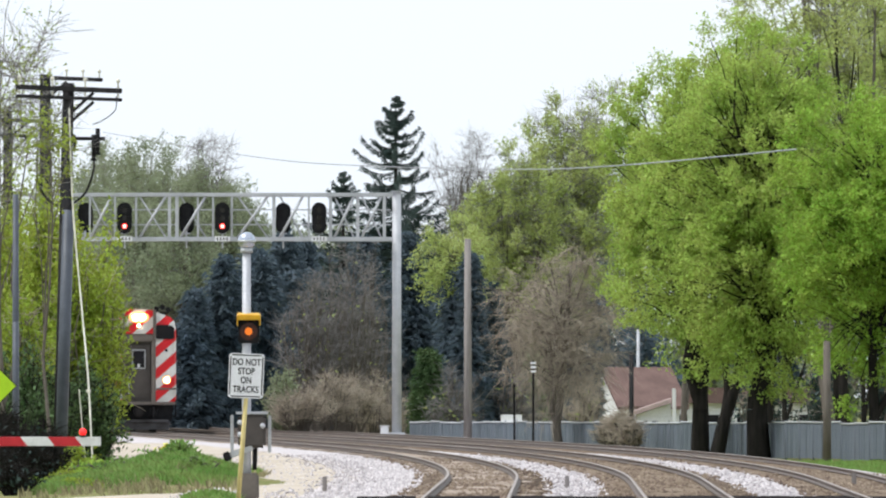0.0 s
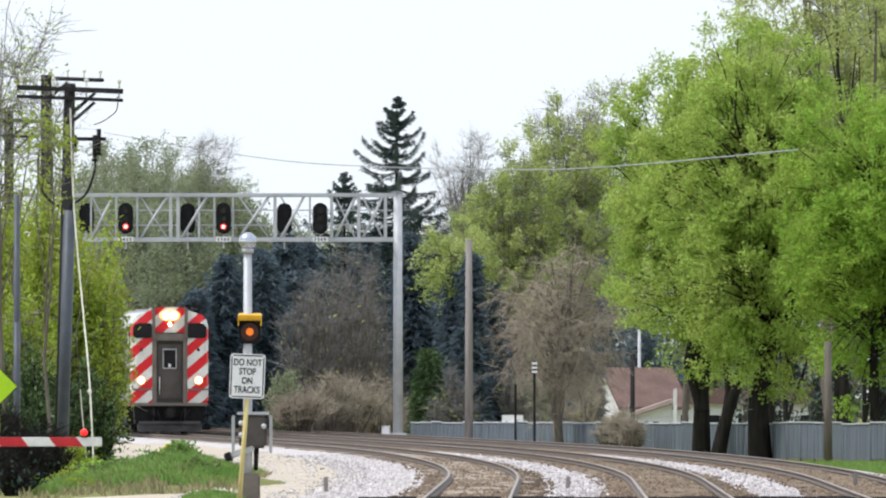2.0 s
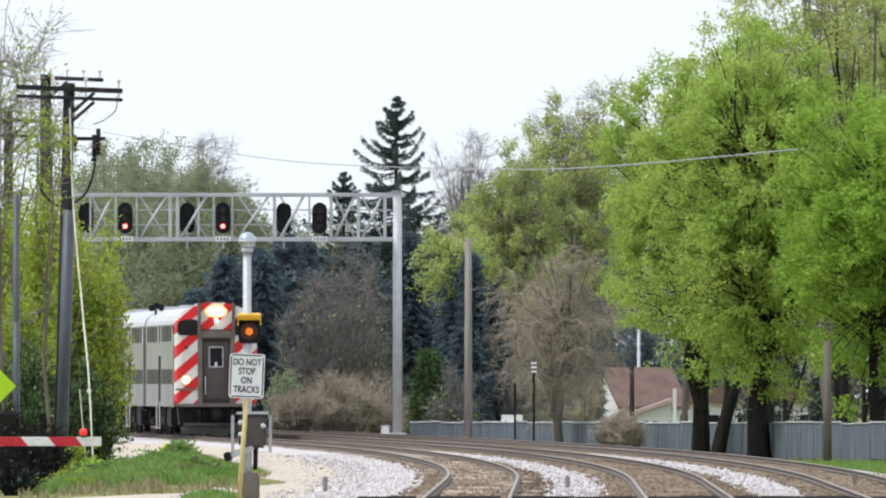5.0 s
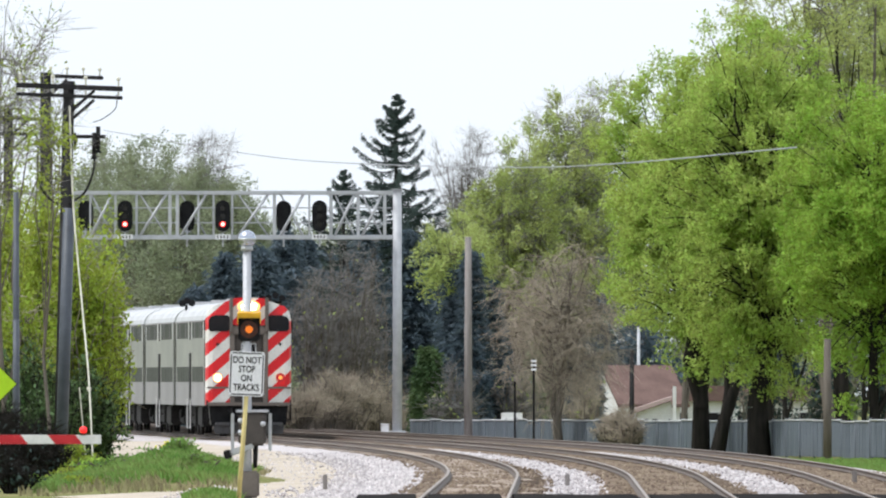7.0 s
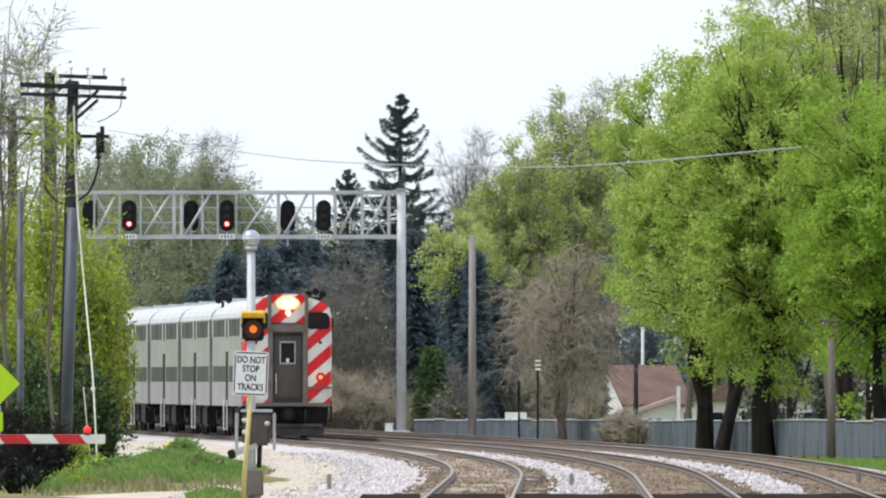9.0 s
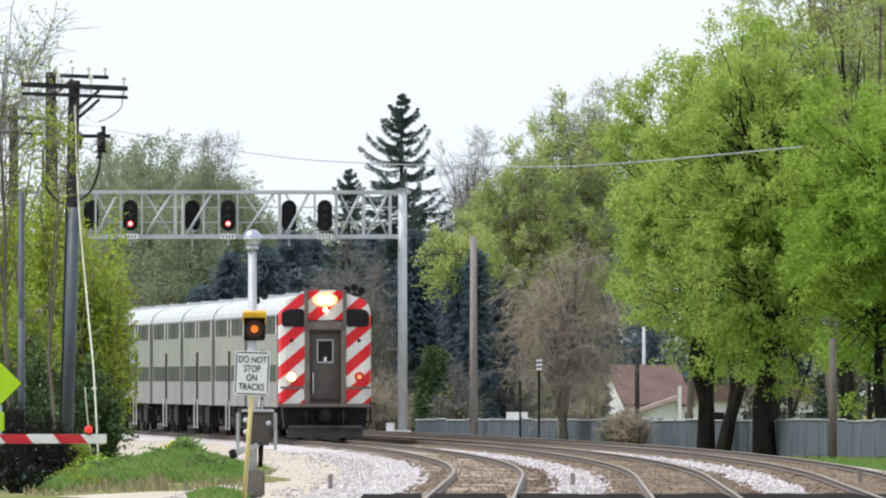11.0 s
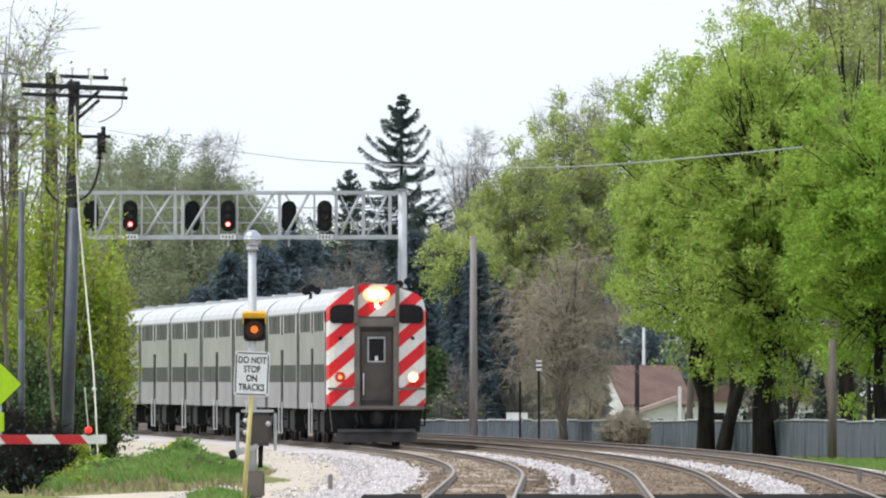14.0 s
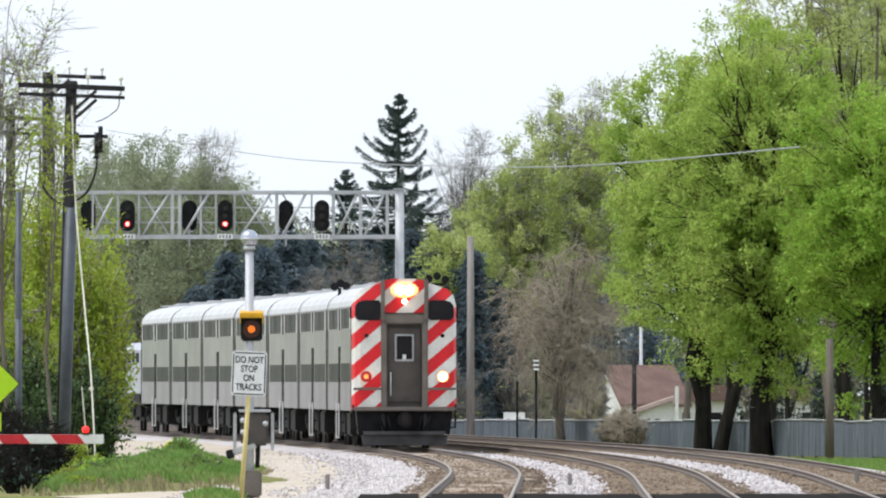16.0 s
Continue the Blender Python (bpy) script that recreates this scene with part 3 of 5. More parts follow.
# ---- poles and wires ----
def pole(x, y, z0, top, r, arms, name="utility_pole", label="weathered wooden utility pole with crossarms", lean=0.0, material="wood", conduit=0.0):
    th = thing(name, x, y, z0, label, "utility pole")
    bm = B()
    rod(bm, (lean, 0, -.3), (0, 0, top - z0), r * 1.15, r * .85, n=12)
    part("shaft", bm, material, th)
    if conduit:
        bm = B()
        rod(bm, (lean + .02, -r * .75, 0), (.0, -r * .75, conduit - z0), r * .92, r * .92, n=10)
        part("conduit", bm, "conduit", th, "grey metal conduit sleeve")
    for zc, x0, x1, th_ in arms:
        az = zc
        bm = B()
        box(bm, (x0 + x1) / 2, -r - .05, az - z0, x1 - x0, .11, th_, .015, ry=2.2)
        part("crossarm", bm, "wood", th)
        for k in range(4):
            xx = x0 + .1 + (x1 - x0 - .2) * k / 3
            az = zc - (xx - (x0 + x1) / 2) * .038
            bm = B()
            rod(bm, (xx, -r - .05, az - z0 + .05), (xx, -r - .05, az - z0 + .22), .025, n=6)
            ball(bm, xx, -r - .05, az - z0 + .24, .055)
            part("insulator", bm, "cream", th)
        bm = B()
        s = 1 if x1 > -x0 else -1
        rod(bm, (s * .05, -r - .05, az - z0 - .55), (s * .62, -r - .06, az - z0 - .05), .04, n=6)
        part("brace", bm, "wood", th)
    return th


p1 = pole(-9.2, 472, -.1, 9.62, .16, [(9.47, -1.30, 1.32, .125), (9.25, -1.30, 1.32, .085)], lean=-.22, conduit=6.5,
          label="dark utility pole with double crossarm and grey conduit", name="utility_pole")
bm = B()
box(bm, .45, -.2, 8.35, .9, .06, .09)
box(bm, .15, -.2, 8.25, .06, .06, .4)
part("switch_bracket", bm, "darksteel", p1)
for xx, zz in ((.62, 8.45), (.72, 8.6)):
    bm = B()
    rod(bm, (xx, -.2, zz - .55), (xx, -.2, zz), .055, n=8)
    rod(bm, (xx, -.2, zz - .65), (xx, -.2, zz - .55), .09, .03, n=8)
    part("cutout", bm, "black", p1)
pole(-11.35, 548, -.1, 11.05, .18, [(10.92, .05, 1.65, .11)], label="dark wooden utility pole behind another, with a short crossarm")
pole(-14.0, 618, -.1, 11.0, .17, [(10.7, -.6, .95, .12), (10.2, -.6, .95, .10)], label="far utility pole with two crossarms among branches")
pole(-10.81, 486, -.1, 7.03, .085, [], material="conduit", name="steel_pole", label="slim blue-grey steel pole with a thicker foot", conduit=3.8)
pole(0.928, 720, -.1, 7.65, .142, [], material="palewood", label="bare pale wooden pole beside the tracks")
pole(12.35, 618, -.35, 3.6, .13, [], material="greybark", label="short brown wooden pole before the fence")
pole(7.55, 770, -1.2, 3.5, .10, [], material="wood", label="thin dark pole beside a house")
pole(9.6, 945, -2.0, 4.9, .09, [], material="galv", label="pale distant lamp post")


def wire(pts, r, material, name, label, parent=None, k=16):
    """A slack line through points, in short tubes."""
    pts = [np.asarray(p, float) for p in pts]
    P = []
    for i in range(len(pts) - 1):
        p0, p1_, p2_, p3_ = pts[max(i - 1, 0)], pts[i], pts[i + 1], pts[min(i + 2, len(pts) - 1)]
        for t in np.linspace(0, 1, k, endpoint=False):
            P.append(.5 * (2 * p1_ + (p2_ - p0) * t + (2 * p0 - 5 * p1_ + 4 * p2_ - p3_) * t * t + (3 * p1_ - p0 - 3 * p2_ + p3_) * t ** 3))
    P.append(pts[-1])
    P = np.array(P)
    ang = np.arange(6) * math.pi / 3
    T = np.gradient(P, axis=0)
    T /= np.linalg.norm(T, axis=1, keepdims=True)
    U = np.cross(T, np.array([.05, 1.0, .03]))
    U /= np.linalg.norm(U, axis=1, keepdims=True)
    W = np.cross(T, U)
    r = np.linspace(*(r if isinstance(r, tuple) else (r, r)), len(P))[:, None, None]
    v = (P[:, None] + r * (U[:, None] * np.cos(ang)[None, :, None] + W[:, None] * np.sin(ang)[None, :, None])).reshape(-1, 3)
    f = [(i * 6 + c, i * 6 + (c + 1) % 6, (i + 1) * 6 + (c + 1) % 6, (i + 1) * 6 + c) for i in range(len(P) - 1) for c in range(6)]
    ob = part(name, mesh_np(name, v, f), material, parent)
    if parent is None:
        tagged(ob, label, "cable")
    return ob


wire([(-9.7, 548, 9.4), (-5.83, 560, 8.89), (-3.14, 580, 8.84), (2.05, 600, 8.92), (5.67, 610, 9.16), (11.4, 620, 9.79)], (.009, .023), "galv", "overhead_cable", "pale overhead cable sagging across the tracks")
wire([(-9.18, 471.7, 9.0), (-9.07, 471, 6.5), (-8.83, 470, 4), (-8.64, 468, 2.3), (-8.52, 467, .3)], .022, "cream", "guy_guard", "cream slack cable hanging beside the pole to the ground")
wire([(-8.83, 466, 2.1), (-8.75, 466, 1.2), (-8.68, 466, .4)], .015, "cream", "guy_wire", "thin pale wire near the pole's foot")
wire([(-8.6, 471.8, 8.0), (-8.58, 471.8, 7.5), (-8.8, 471.8, 6.9), (-9.2, 471.8, 6.6)], .028, "black", "riser_cable", "", p1)
for ob in p1.children:
    if ob.name.startswith("riser_cable"):
        ob.matrix_parent_inverse = p1.matrix_world.inverted()
wire([(-9.95, 471.8, 8.0), (-9.95, 471.8, 7.2), (-9.7, 471.8, 6.75), (-9.45, 471.8, 6.6)], .028, "black", "riser_cable", "looped black riser cable on the pole")
wire([(-8.02, 471.7, 9.3), (-8.05, 471.7, 8.95), (-8.35, 471.7, 8.7), (-8.6, 471.7, 8.6)], .012, "black", "jumper_wire", "thin jumper wire under the crossarm")
bm = B()
ball(bm, -8.63, 467.9, 2.05, .06)
tagged(part("wire_ball", bm, "cream"), "small white ball on the guy wire", "marker ball")


# ---- small trackside posts ----
def stub(x, y, h, w, material, label, striped=False):
    z = float(ground_z(x, y))
    th = thing("marker_post", x, y, z, label, "marker post")
    bm = B()
    box(bm, 0, 0, h / 2 - .1, w, w, h + .2, w * .15)
    part("post", bm, material, th)
    if striped:
        for k in range(3):
            bm = B()
            box(bm, 0, -w * .5 - .02, h - .08 - k * .15, .2, .03, .08, .01)
            part("plate", bm, "signwhite", th, "small white plate")
    return th


stub(-2.34, 380, .42, .09, "palewood", "short weathered stake in the ballast")
stub(2.55, 395, .36, .09, "palewood", "short weathered stake between the tracks")
stub(8.6, 402, .40, .10, "palewood", "short weathered stake beside a rail")
stub(2.548, 686, 2.25, .08, "darksteel", "slim dark post beside the tracks")
stub(3.225, 686, 3.06, .08, "darksteel", "dark post with white marker plates", True)

th = thing("diamond_sign", -10.03, 430, float(ground_z(-10.03, 430)), "fluorescent lime diamond warning sign on a post", "road sign")
bm = B()
rod(bm, (0, .05, -.1), (0, .05, 2.7), .03, n=8)
part("post", bm, "galv", th)
bm = B()
box(bm, 0, 0, 2.3, .665, .012, .665, 0, ry=45)
panel = part("panel", bm, "lime", th)
bm = B()
box(bm, 0, .009, 2.3, .70, .012, .70, 0, ry=45)
part("border", bm, "ink", panel, "thin dark border")
bm = B()
box(bm, 0, 0, 1.45, .16, .012, .42)
part("plaque", bm, "lime", th)


# ---- fence ----
def build_fence():
    a, b = Vector((-1.25, 741)), Vector((17.0, 597))
    n = 46
    th = thing("fence", a.x, a.y, 0, "grey slatted fence behind the tracks with a wavy top", "fence")
    d = (b - a) / n
    ang = math.degrees(math.atan2(d.y, d.x))
    w = d.length
    rng = random.Random(4)
    bm = B()
    k = 22
    for i in range(k):
        box(bm, w * (i + .5) / k, rng.uniform(-.01, .01), .6 + rng.uniform(-.012, .012), w / k * .9, .025, 1.2)
    proto = bpy.data.meshes.new("panel")
    bm.to_mesh(proto)
    bm.free()
    bm = B()
    rod(bm, (0, 0, -.2), (0, 0, 1.26), .04, n=8)
    post = bpy.data.meshes.new("post")
    bm.to_mesh(post)
    bm.free()
    bm = B()
    rod(bm, (0, -.03, 1.2), (w, -.03, 1.2), .028, n=6)
    rail = bpy.data.meshes.new("top_rail")
    bm.to_mesh(rail)
    bm.free()
    bm = B()
    box(bm, 0, 0, .6, w / k * .9, .025, 1.2, .004)
    slat = bpy.data.meshes.new("slat")
    bm.to_mesh(slat)
    bm.free()
    zs = [-.45 + .25 * (i / n) + rng.uniform(-.03, .03) for i in range(n + 1)]
    far = B()
    for i in range(n):
        p = a + d * i
        m = pose(p.x - a.x, p.y - a.y, zs[i], 0, 0, ang)
        if i >= n - 13:
            for j in range(k):
                part("slat", slat, "slat", th, "", m @ pose(w * (j + .5) / k, rng.uniform(-.01, .01), rng.uniform(-.012, .012)))
        else:
            far.from_mesh(proto)
            bmesh.ops.transform(far, matrix=m, verts=far.verts[-8 * k:])
        part("top_rail", rail, "alu", th, "", m)
        part("post", post, "conduit", th, "", m)
    tagged(part("slat_run", far, "slat", th), kind="stuff")


build_fence()


# ---- house behind the fence ----
def build_house():
    x, y, z = 9.5, 905, -2.0
    th = thing("house", x, y, z, "small white house with brown shingle roof behind the fence", "house", rz=20)
    bm = B()
    box(bm, .2, 2, 1.65, 3.1, 4, 3.3)
    part("wall", bm, "siding", th)
    bm = B()
    for s in (-1, 1):
        v = [(-1.5, 2 - s * 2.4, 3.15), (2.1, 2 - s * 2.4, 3.15), (2.1, 2, 5.0), (-1.5, 2, 5.0)]
        a = [bm.verts.new(p) for p in v]
        b = [bm.verts.new((p[0], p[1], p[2] - .15)) for p in v]
        bm.faces.new(a), bm.faces.new(b[::-1])
        for i in range(4):
            bm.faces.new((a[i], b[i], b[(i + 1) % 4], a[(i + 1) % 4]))
    bmesh.ops.recalc_face_normals(bm, faces=bm.faces[:])
    part("roof", bm, "shingle", th)
    bm = B()
    for xx in (-1.352, 1.63):
        a = [bm.verts.new((xx, yy, zz)) for yy, zz in ((0, 3.2), (4, 3.2), (2, 4.82))]
        b = [bm.verts.new((xx + .12, yy, zz)) for yy, zz in ((0, 3.2), (4, 3.2), (2, 4.82))]
        bm.faces.new(a), bm.faces.new(b[::-1])
        for i in range(3):
            bm.faces.new((a[i], b[i], b[(i + 1) % 3], a[(i + 1) % 3]))
    bmesh.ops.recalc_face_normals(bm, faces=bm.faces[:])
    part("gable", bm, "siding", th)
    g = thing("garage", 10.1, 880, -1.9, "low white garage with a faded pink roof beside the house", "garage")
    bm = B()
    box(bm, -.35, 3, 1.3, 1.75, 6, 2.6)
    part("wall", bm, "siding", g)
    bm = B()
    box(bm, .48, -.3, 1.95, .17, .3, 3.9, .03)
    part("corner_board", bm, "white", g)
    bm = B()
    prism(bm, [(-1.2, 2.61), (-1.2, 2.70), (.34, 3.22), (.34, 2.61)], 0, 5.9)
    part("gable", bm, "siding", g)
    bm = B()
    prism(bm, [(-1.5, 2.62), (-1.5, 2.82), (.36, 3.45), (.36, 3.25)], -.4, 6)
    part("roof", bm, "pinkroof", g, "faded pink shingle roof")
    for xx in (-.85, -.42):
        bm = B()
        box(bm, xx, -.03, 2.1, .32, .06, .7, .01)
        w = part("window", bm, "white", g)
        bm = B()
        box(bm, xx, -.065, 2.1, .24, .02, .6)
        part("pane", bm, "glass", w)
    c = thing("parked_trailer", 2.58, 725, float(ground_z(2.58, 725)), "white covered trailer parked beyond the fence", "trailer")
    bm = B()
    box(bm, 0, 0, 1.2, 1.4, 3, .9, .3)
    part("body", bm, "white", c)
    for s in (-.55, .55):
        bm = B()
        rod(bm, (s - .1, -1, .3), (s + .1, -1, .3), .3, n=14)
        part("wheel", bm, "black", c)
    bm = B()
    box(bm, 0, 0, .6, 1.2, 2.8, .5, .05)
    part("chassis", bm, "darksteel", c)


build_house()


def build_long_house():
    th = thing("long_house", 14.6, 985, -2.5, "long low white house glimpsed behind dark trunks", "house")
    bm = B()
    box(bm, 0, 4, 1.85, 9.5, 8, 3.7)
    part("wall", bm, "siding", th)
    bm = B()
    prism(bm, [(-5.1, 3.7), (5.1, 3.7), (4.6, 4.5), (-4.6, 4.5)], -.5, 8.5)
    part("roof", bm, "shingle", th)
    for k in range(6):
        bm = B()
        box(bm, -4 + k * 1.6, -.03, 2.6, .8, .06, 1.2, .01)
        w = part("window", bm, "white", th)
        bm = B()
        box(bm, -4 + k * 1.6, -.07, 2.6, .66, .02, 1.04)
        part("pane", bm, "glass", w)


build_long_house()


# ---- train ----
PROFILE = [(-1.535, 1.12), (-1.535, 4.18), (-1.50, 4.36), (-1.38, 4.54), (-1.18, 4.68), (-.85, 4.79), (-.45, 4.86), (0, 4.88),
           (.45, 4.86), (.85, 4.79), (1.18, 4.68), (1.38, 4.54), (1.50, 4.36), (1.535, 4.18), (1.535, 1.12)]
CAR = 25.9


def truck(th, y):
    bm = B()
    for s in (-1, 1):
        box(bm, s * 1.02, y, .55, .14, 2.9, .28, .05)
        box(bm, s * 1.06, y, .75, .2, .8, .35, .04)
    box(bm, 0, y, .6, 2.0, .5, .3)
    tr = part("truck", bm, "darksteel", th)
    for dy in (-1.25, 1.25):
        for s in (-.75, .75):
            bm = B()
            rod(bm, (s - .065, y + dy, .46), (s + .065, y + dy, .46), .46, n=20)
            part("wheel", bm, "darksteel", tr)


def car_body(name, label, group, cab):
    th = thing(name, 0, 0, 0, label, "train car", group)
    h = CAR / 2
    y0 = -h + (.9 if cab else .5)
    y1 = h - .5
    bm = B()
    prism(bm, [(-1.535, 1.12), (-1.535, 4.18), (1.535, 4.18), (1.535, 1.12)], y0, y1)
    part("body", bm, "steel", th)
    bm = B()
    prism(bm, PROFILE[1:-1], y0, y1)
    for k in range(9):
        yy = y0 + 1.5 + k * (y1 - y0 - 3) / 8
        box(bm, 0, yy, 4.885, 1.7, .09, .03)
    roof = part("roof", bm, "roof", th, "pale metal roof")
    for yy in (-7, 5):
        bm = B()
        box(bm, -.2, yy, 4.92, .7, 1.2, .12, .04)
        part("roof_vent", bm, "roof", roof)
    for s in (-1, 1):
        bm = B()
        box(bm, s * 1.535, (y0 + y1) / 2, 1.53, .02, y1 - y0 - .1, .84)
        part("lower_panel", bm, "flute", th, "pale stainless lower side")
        for yy in (y0 + .16, y1 - .16):
            bm = B()
            box(bm, s * 1.53, yy, 2.66, .04, .22, 3.04)
            part("end_post", bm, "darksteel", th, "dark car end post")
        # lower window band and upper gallery windows, either side of the middle door
        for a, b in ((y0 + 1.3, -1.3), (1.3, y1 - 1.0)):
            n = 5
            for k in range(n):
                w = (b - a) / n
                bm = B()
                box(bm, s * 1.535, a + w * (k + .5), 2.24, .012, w - .10, .56)
                part("window", bm, "band", th, "tinted lower window")
                if k < 2:
                    bm = B()
                    u = (b - a) / 2
                    box(bm, s * 1.535, a + u * (k + .5), 3.86, .012, u - .14, .60)
                    pane = part("gallery_window", bm, "band", th, "tinted upper window")
                    e = a - .06 if k == 0 else b + .06
                    bm = B()
                    box(bm, s * 1.538, e, 3.86, .04, .22, .66, .008)
                    part("window_frame", bm, "white", pane, "pale window frame")
                    bm = B()
                    box(bm, s * 1.538, a + u * (k + .5), 3.86, .02, .10, .60)
                    part("mullion", bm, "flute", pane)
        bm = B()
        box(bm, s * 1.545, (y0 + y1) / 2, 4.17, .04, y1 - y0, .06)
        part("gutter", bm, "flute", th)
        bm = B()
        box(bm, s * 1.535, 0, 1.95, .05, 1.5, 2.15)
        door = part("door", bm, "darksteel", th, "dark middle door recess with steps")
        bm = B()
        box(bm, s * 1.548, 0, 3.84, .03, .5, .66)
        part("door_track", bm, "darksteel", door, "dark slot between the upper windows")
        for yy in (-1.3, 1.3):
            bm = B()
            box(bm, s * 1.60, yy, .80, .035, .05, 1.05, .01)
            box(bm, s * 1.60, yy * .75, .29, .035, .65, .04)
            part("handrail", bm, "white", door, "white step rail")
        bm = B()
        box(bm, s * 1.42, 0, .42, .3, 1.5, .06)
        box(bm, s * 1.45, 0, .75, .25, 1.5, .05)
        part("step", bm, "darksteel", door)
    for yy in (([] if cab else [-h + .18]) + [h - .18]):
        bm = B()
        box(bm, 0, yy, 2.4, 1.4, .36, 2.5, .1)
        part("diaphragm", bm, "black", th, "black rubber gangway between cars")
    for yy in (-5.5, 0, 4.8):
        bm = B()
        box(bm, 0, yy, .72, 2.85, 3.6, .75, .06)
        part("equipment_box", bm, "darksteel", th)
    truck(th, -9.0)
    truck(th, 9.0)
    return th


def cab_front(th):
    """Striped cab end with a recessed grey door, gallery cab windows, headlights, pilot and coupler."""
    f = -CAR / 2            # outermost front plane
    for s in (-1, 1):
        # striped quarter panel, rounded at its outer edge and shoulder
        xs = [.68, 1.30, 1.46, 1.535]
        dy = [0, 0, .07, .30]
        top = [4.90, 4.68, 4.50, 4.22]
        bm = B()
        rows = []
        for x, d, t in zip(xs, dy, top):
            rows.append([bm.verts.new((s * x, f + d, 1.15)), bm.verts.new((s * x, f + d, 3.72)), bm.verts.new((s * x, f + d, 4.08)), bm.verts.new((s * x, f + d + .16, t)),
                         bm.verts.new((s * x, f + .95, t)), bm.verts.new((s * x, f + .95, 1.15))])
        for i in range(3):
            for j in range(6):
                bm.faces.new((rows[i][j], rows[i + 1][j], rows[i + 1][(j + 1) % 6], rows[i][(j + 1) % 6]))
        bm.faces.new(rows[0]), bm.faces.new(rows[3])
        bmesh.ops.recalc_face_normals(bm, faces=bm.faces[:])
        q = part("end_panel", bm, "stripe", th, "red and white diagonally striped end panel")
        bm = B()
        out = [(s * x, z) for x, z in ((.70, 3.84), (.76, 3.78), (1.36, 3.78), (1.45, 3.86), (1.45, 4.20), (1.36, 4.32), (1.18, 4.37), (.76, 4.37), (.70, 4.30))]
        prism(bm, out, f - .03, f + .2)
        part("cab_window", bm, "glass", q, "dark cab window")
        bm = B()
        rod(bm, (s * 1.12, f - .02, 3.32), (s * 1.12, f + .05, 3.32), .06, n=12)
        part("marker_lamp", bm, "darksteel", q)
        bm = B()
        box(bm, s * 1.10, f - .025, 1.76, .82, .05, .07, .01)
        part("grab_bar", bm, "cabframe", q)
        bm = B()
        rod(bm, (s * 1.13, f - .05, 2.12), (s * 1.13, f + .05, 2.12), .13, n=20)
        part("lamp_ring", bm, "cabframe", q)
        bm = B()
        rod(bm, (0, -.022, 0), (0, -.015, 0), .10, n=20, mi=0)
        # two wider glowing discs paint the glare round the lamp core
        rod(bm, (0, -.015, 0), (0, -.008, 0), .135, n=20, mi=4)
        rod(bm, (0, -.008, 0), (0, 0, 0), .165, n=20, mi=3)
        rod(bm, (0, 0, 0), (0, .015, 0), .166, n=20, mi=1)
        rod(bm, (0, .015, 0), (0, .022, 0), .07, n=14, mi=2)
        DITCH[s] = part("ditch_light", bm, ("headlamp", "red", "dimlamp", "lamprim", "glaremid"), th, "glowing ditch light", pose(s * 1.13, f - .07, 2.12))
        bm = B()
        box(bm, s * .64, f - .02, 4.38, .12, .3, 1.24, .03)
        part("post", bm, "cabframe", th, "grey corner post")
        bm = B()
        box(bm, s * .60, f + .10, 2.45, .18, .34, 2.65, .04)
        part("door_post", bm, "cabframe", th)
        bm = B()
        rod(bm, (s * .40, f + .08, 1.55), (s * .40, f + .08, 2.25), .022, n=6)
        part("grab_iron", bm, "white", th) if s < 0 else bm.free()
        bm = B()
        box(bm, s * 1.575, f + .6, 4.0, .05, .10, .34, .02)
        part("mirror", bm, "black", th)
    bm = B()
    prism(bm, [(-.62, 4.0), (.62, 4.0), (.62, 4.95), (.3, 5.0), (-.3, 5.0), (-.62, 4.95)], f + .02, f + .96)
    head = part("headlight_panel", bm, "stripe", th, "striped headlight panel above the door")
    bm = B()
    box(bm, 0, f - .01, 4.66, .60, .06, .28, .025)
    part("lamp_case", bm, "cabframe", head)
    # glowing shell wider than the lamps, added as their halo
    bm = B()
    ball(bm, 0, f - .03, 4.67, .235, 1.75, .3, 1.0)
    part("glare_halo", bm, "lamprim", head, "warm glowing shell painted as the headlight's glare")
    bm = B()
    for dx in (-.13, .13):
        ball(bm, dx, f - .08, 4.67, .145, 1, .3, .95)
    part("headlight", bm, "headlamp", head, "bright twin headlight behind one lens")
    bm = B()
    rod(bm, (0, f - .03, 4.34), (0, f + .03, 4.34), .06, n=16)
    part("lower_headlight", bm, "headlamp", head, "small bright headlight")
    bm = B()
    box(bm, 0, f + .06, 3.82, 1.40, .24, .30, .04)
    part("lintel", bm, "cabframe", th)
    bm = B()
    box(bm, 0, f + .34, 2.5, 1.1, .2, 2.6)
    part("door_recess", bm, "cabgrey", th)
    bm = B()
    box(bm, 0, f + .20, 2.46, .98, .1, 2.16, .02)
    box(bm, 0, f + .145, 1.85, .74, .02, .74, .01)
    door = part("end_door", bm, "cabgrey", th, "brown-grey end door with a small window")
    bm = B()
    box(bm, 0, f + .145, 2.97, .56, .03, .80, .06)
    part("window_frame", bm, "alu", door)
    bm = B()
    box(bm, 0, f + .13, 2.97, .47, .03, .70, .05)
    part("window", bm, "glass", door)
    bm = B()
    box(bm, .0, f + .112, 2.70, .10, .006, .14)
    part("notice", bm, "signwhite", door, "small white notice in the window")
    bm = B()
    box(bm, 0, f + .02, 1.17, 3.0, .5, .12, .03)
    part("sill", bm, "cabframe", th)
    bm = B()
    prism(bm, [(-1.35, .42), (1.35, .42), (1.42, 1.1), (-1.42, 1.1)], f + .25, f + 1.2)
    part("buffer_beam", bm, "black", th)
    bm = B()
    prism(bm, [(-1.22, .10), (1.22, .10), (1.28, .40), (-1.28, .40)], f - .05, f + .12)
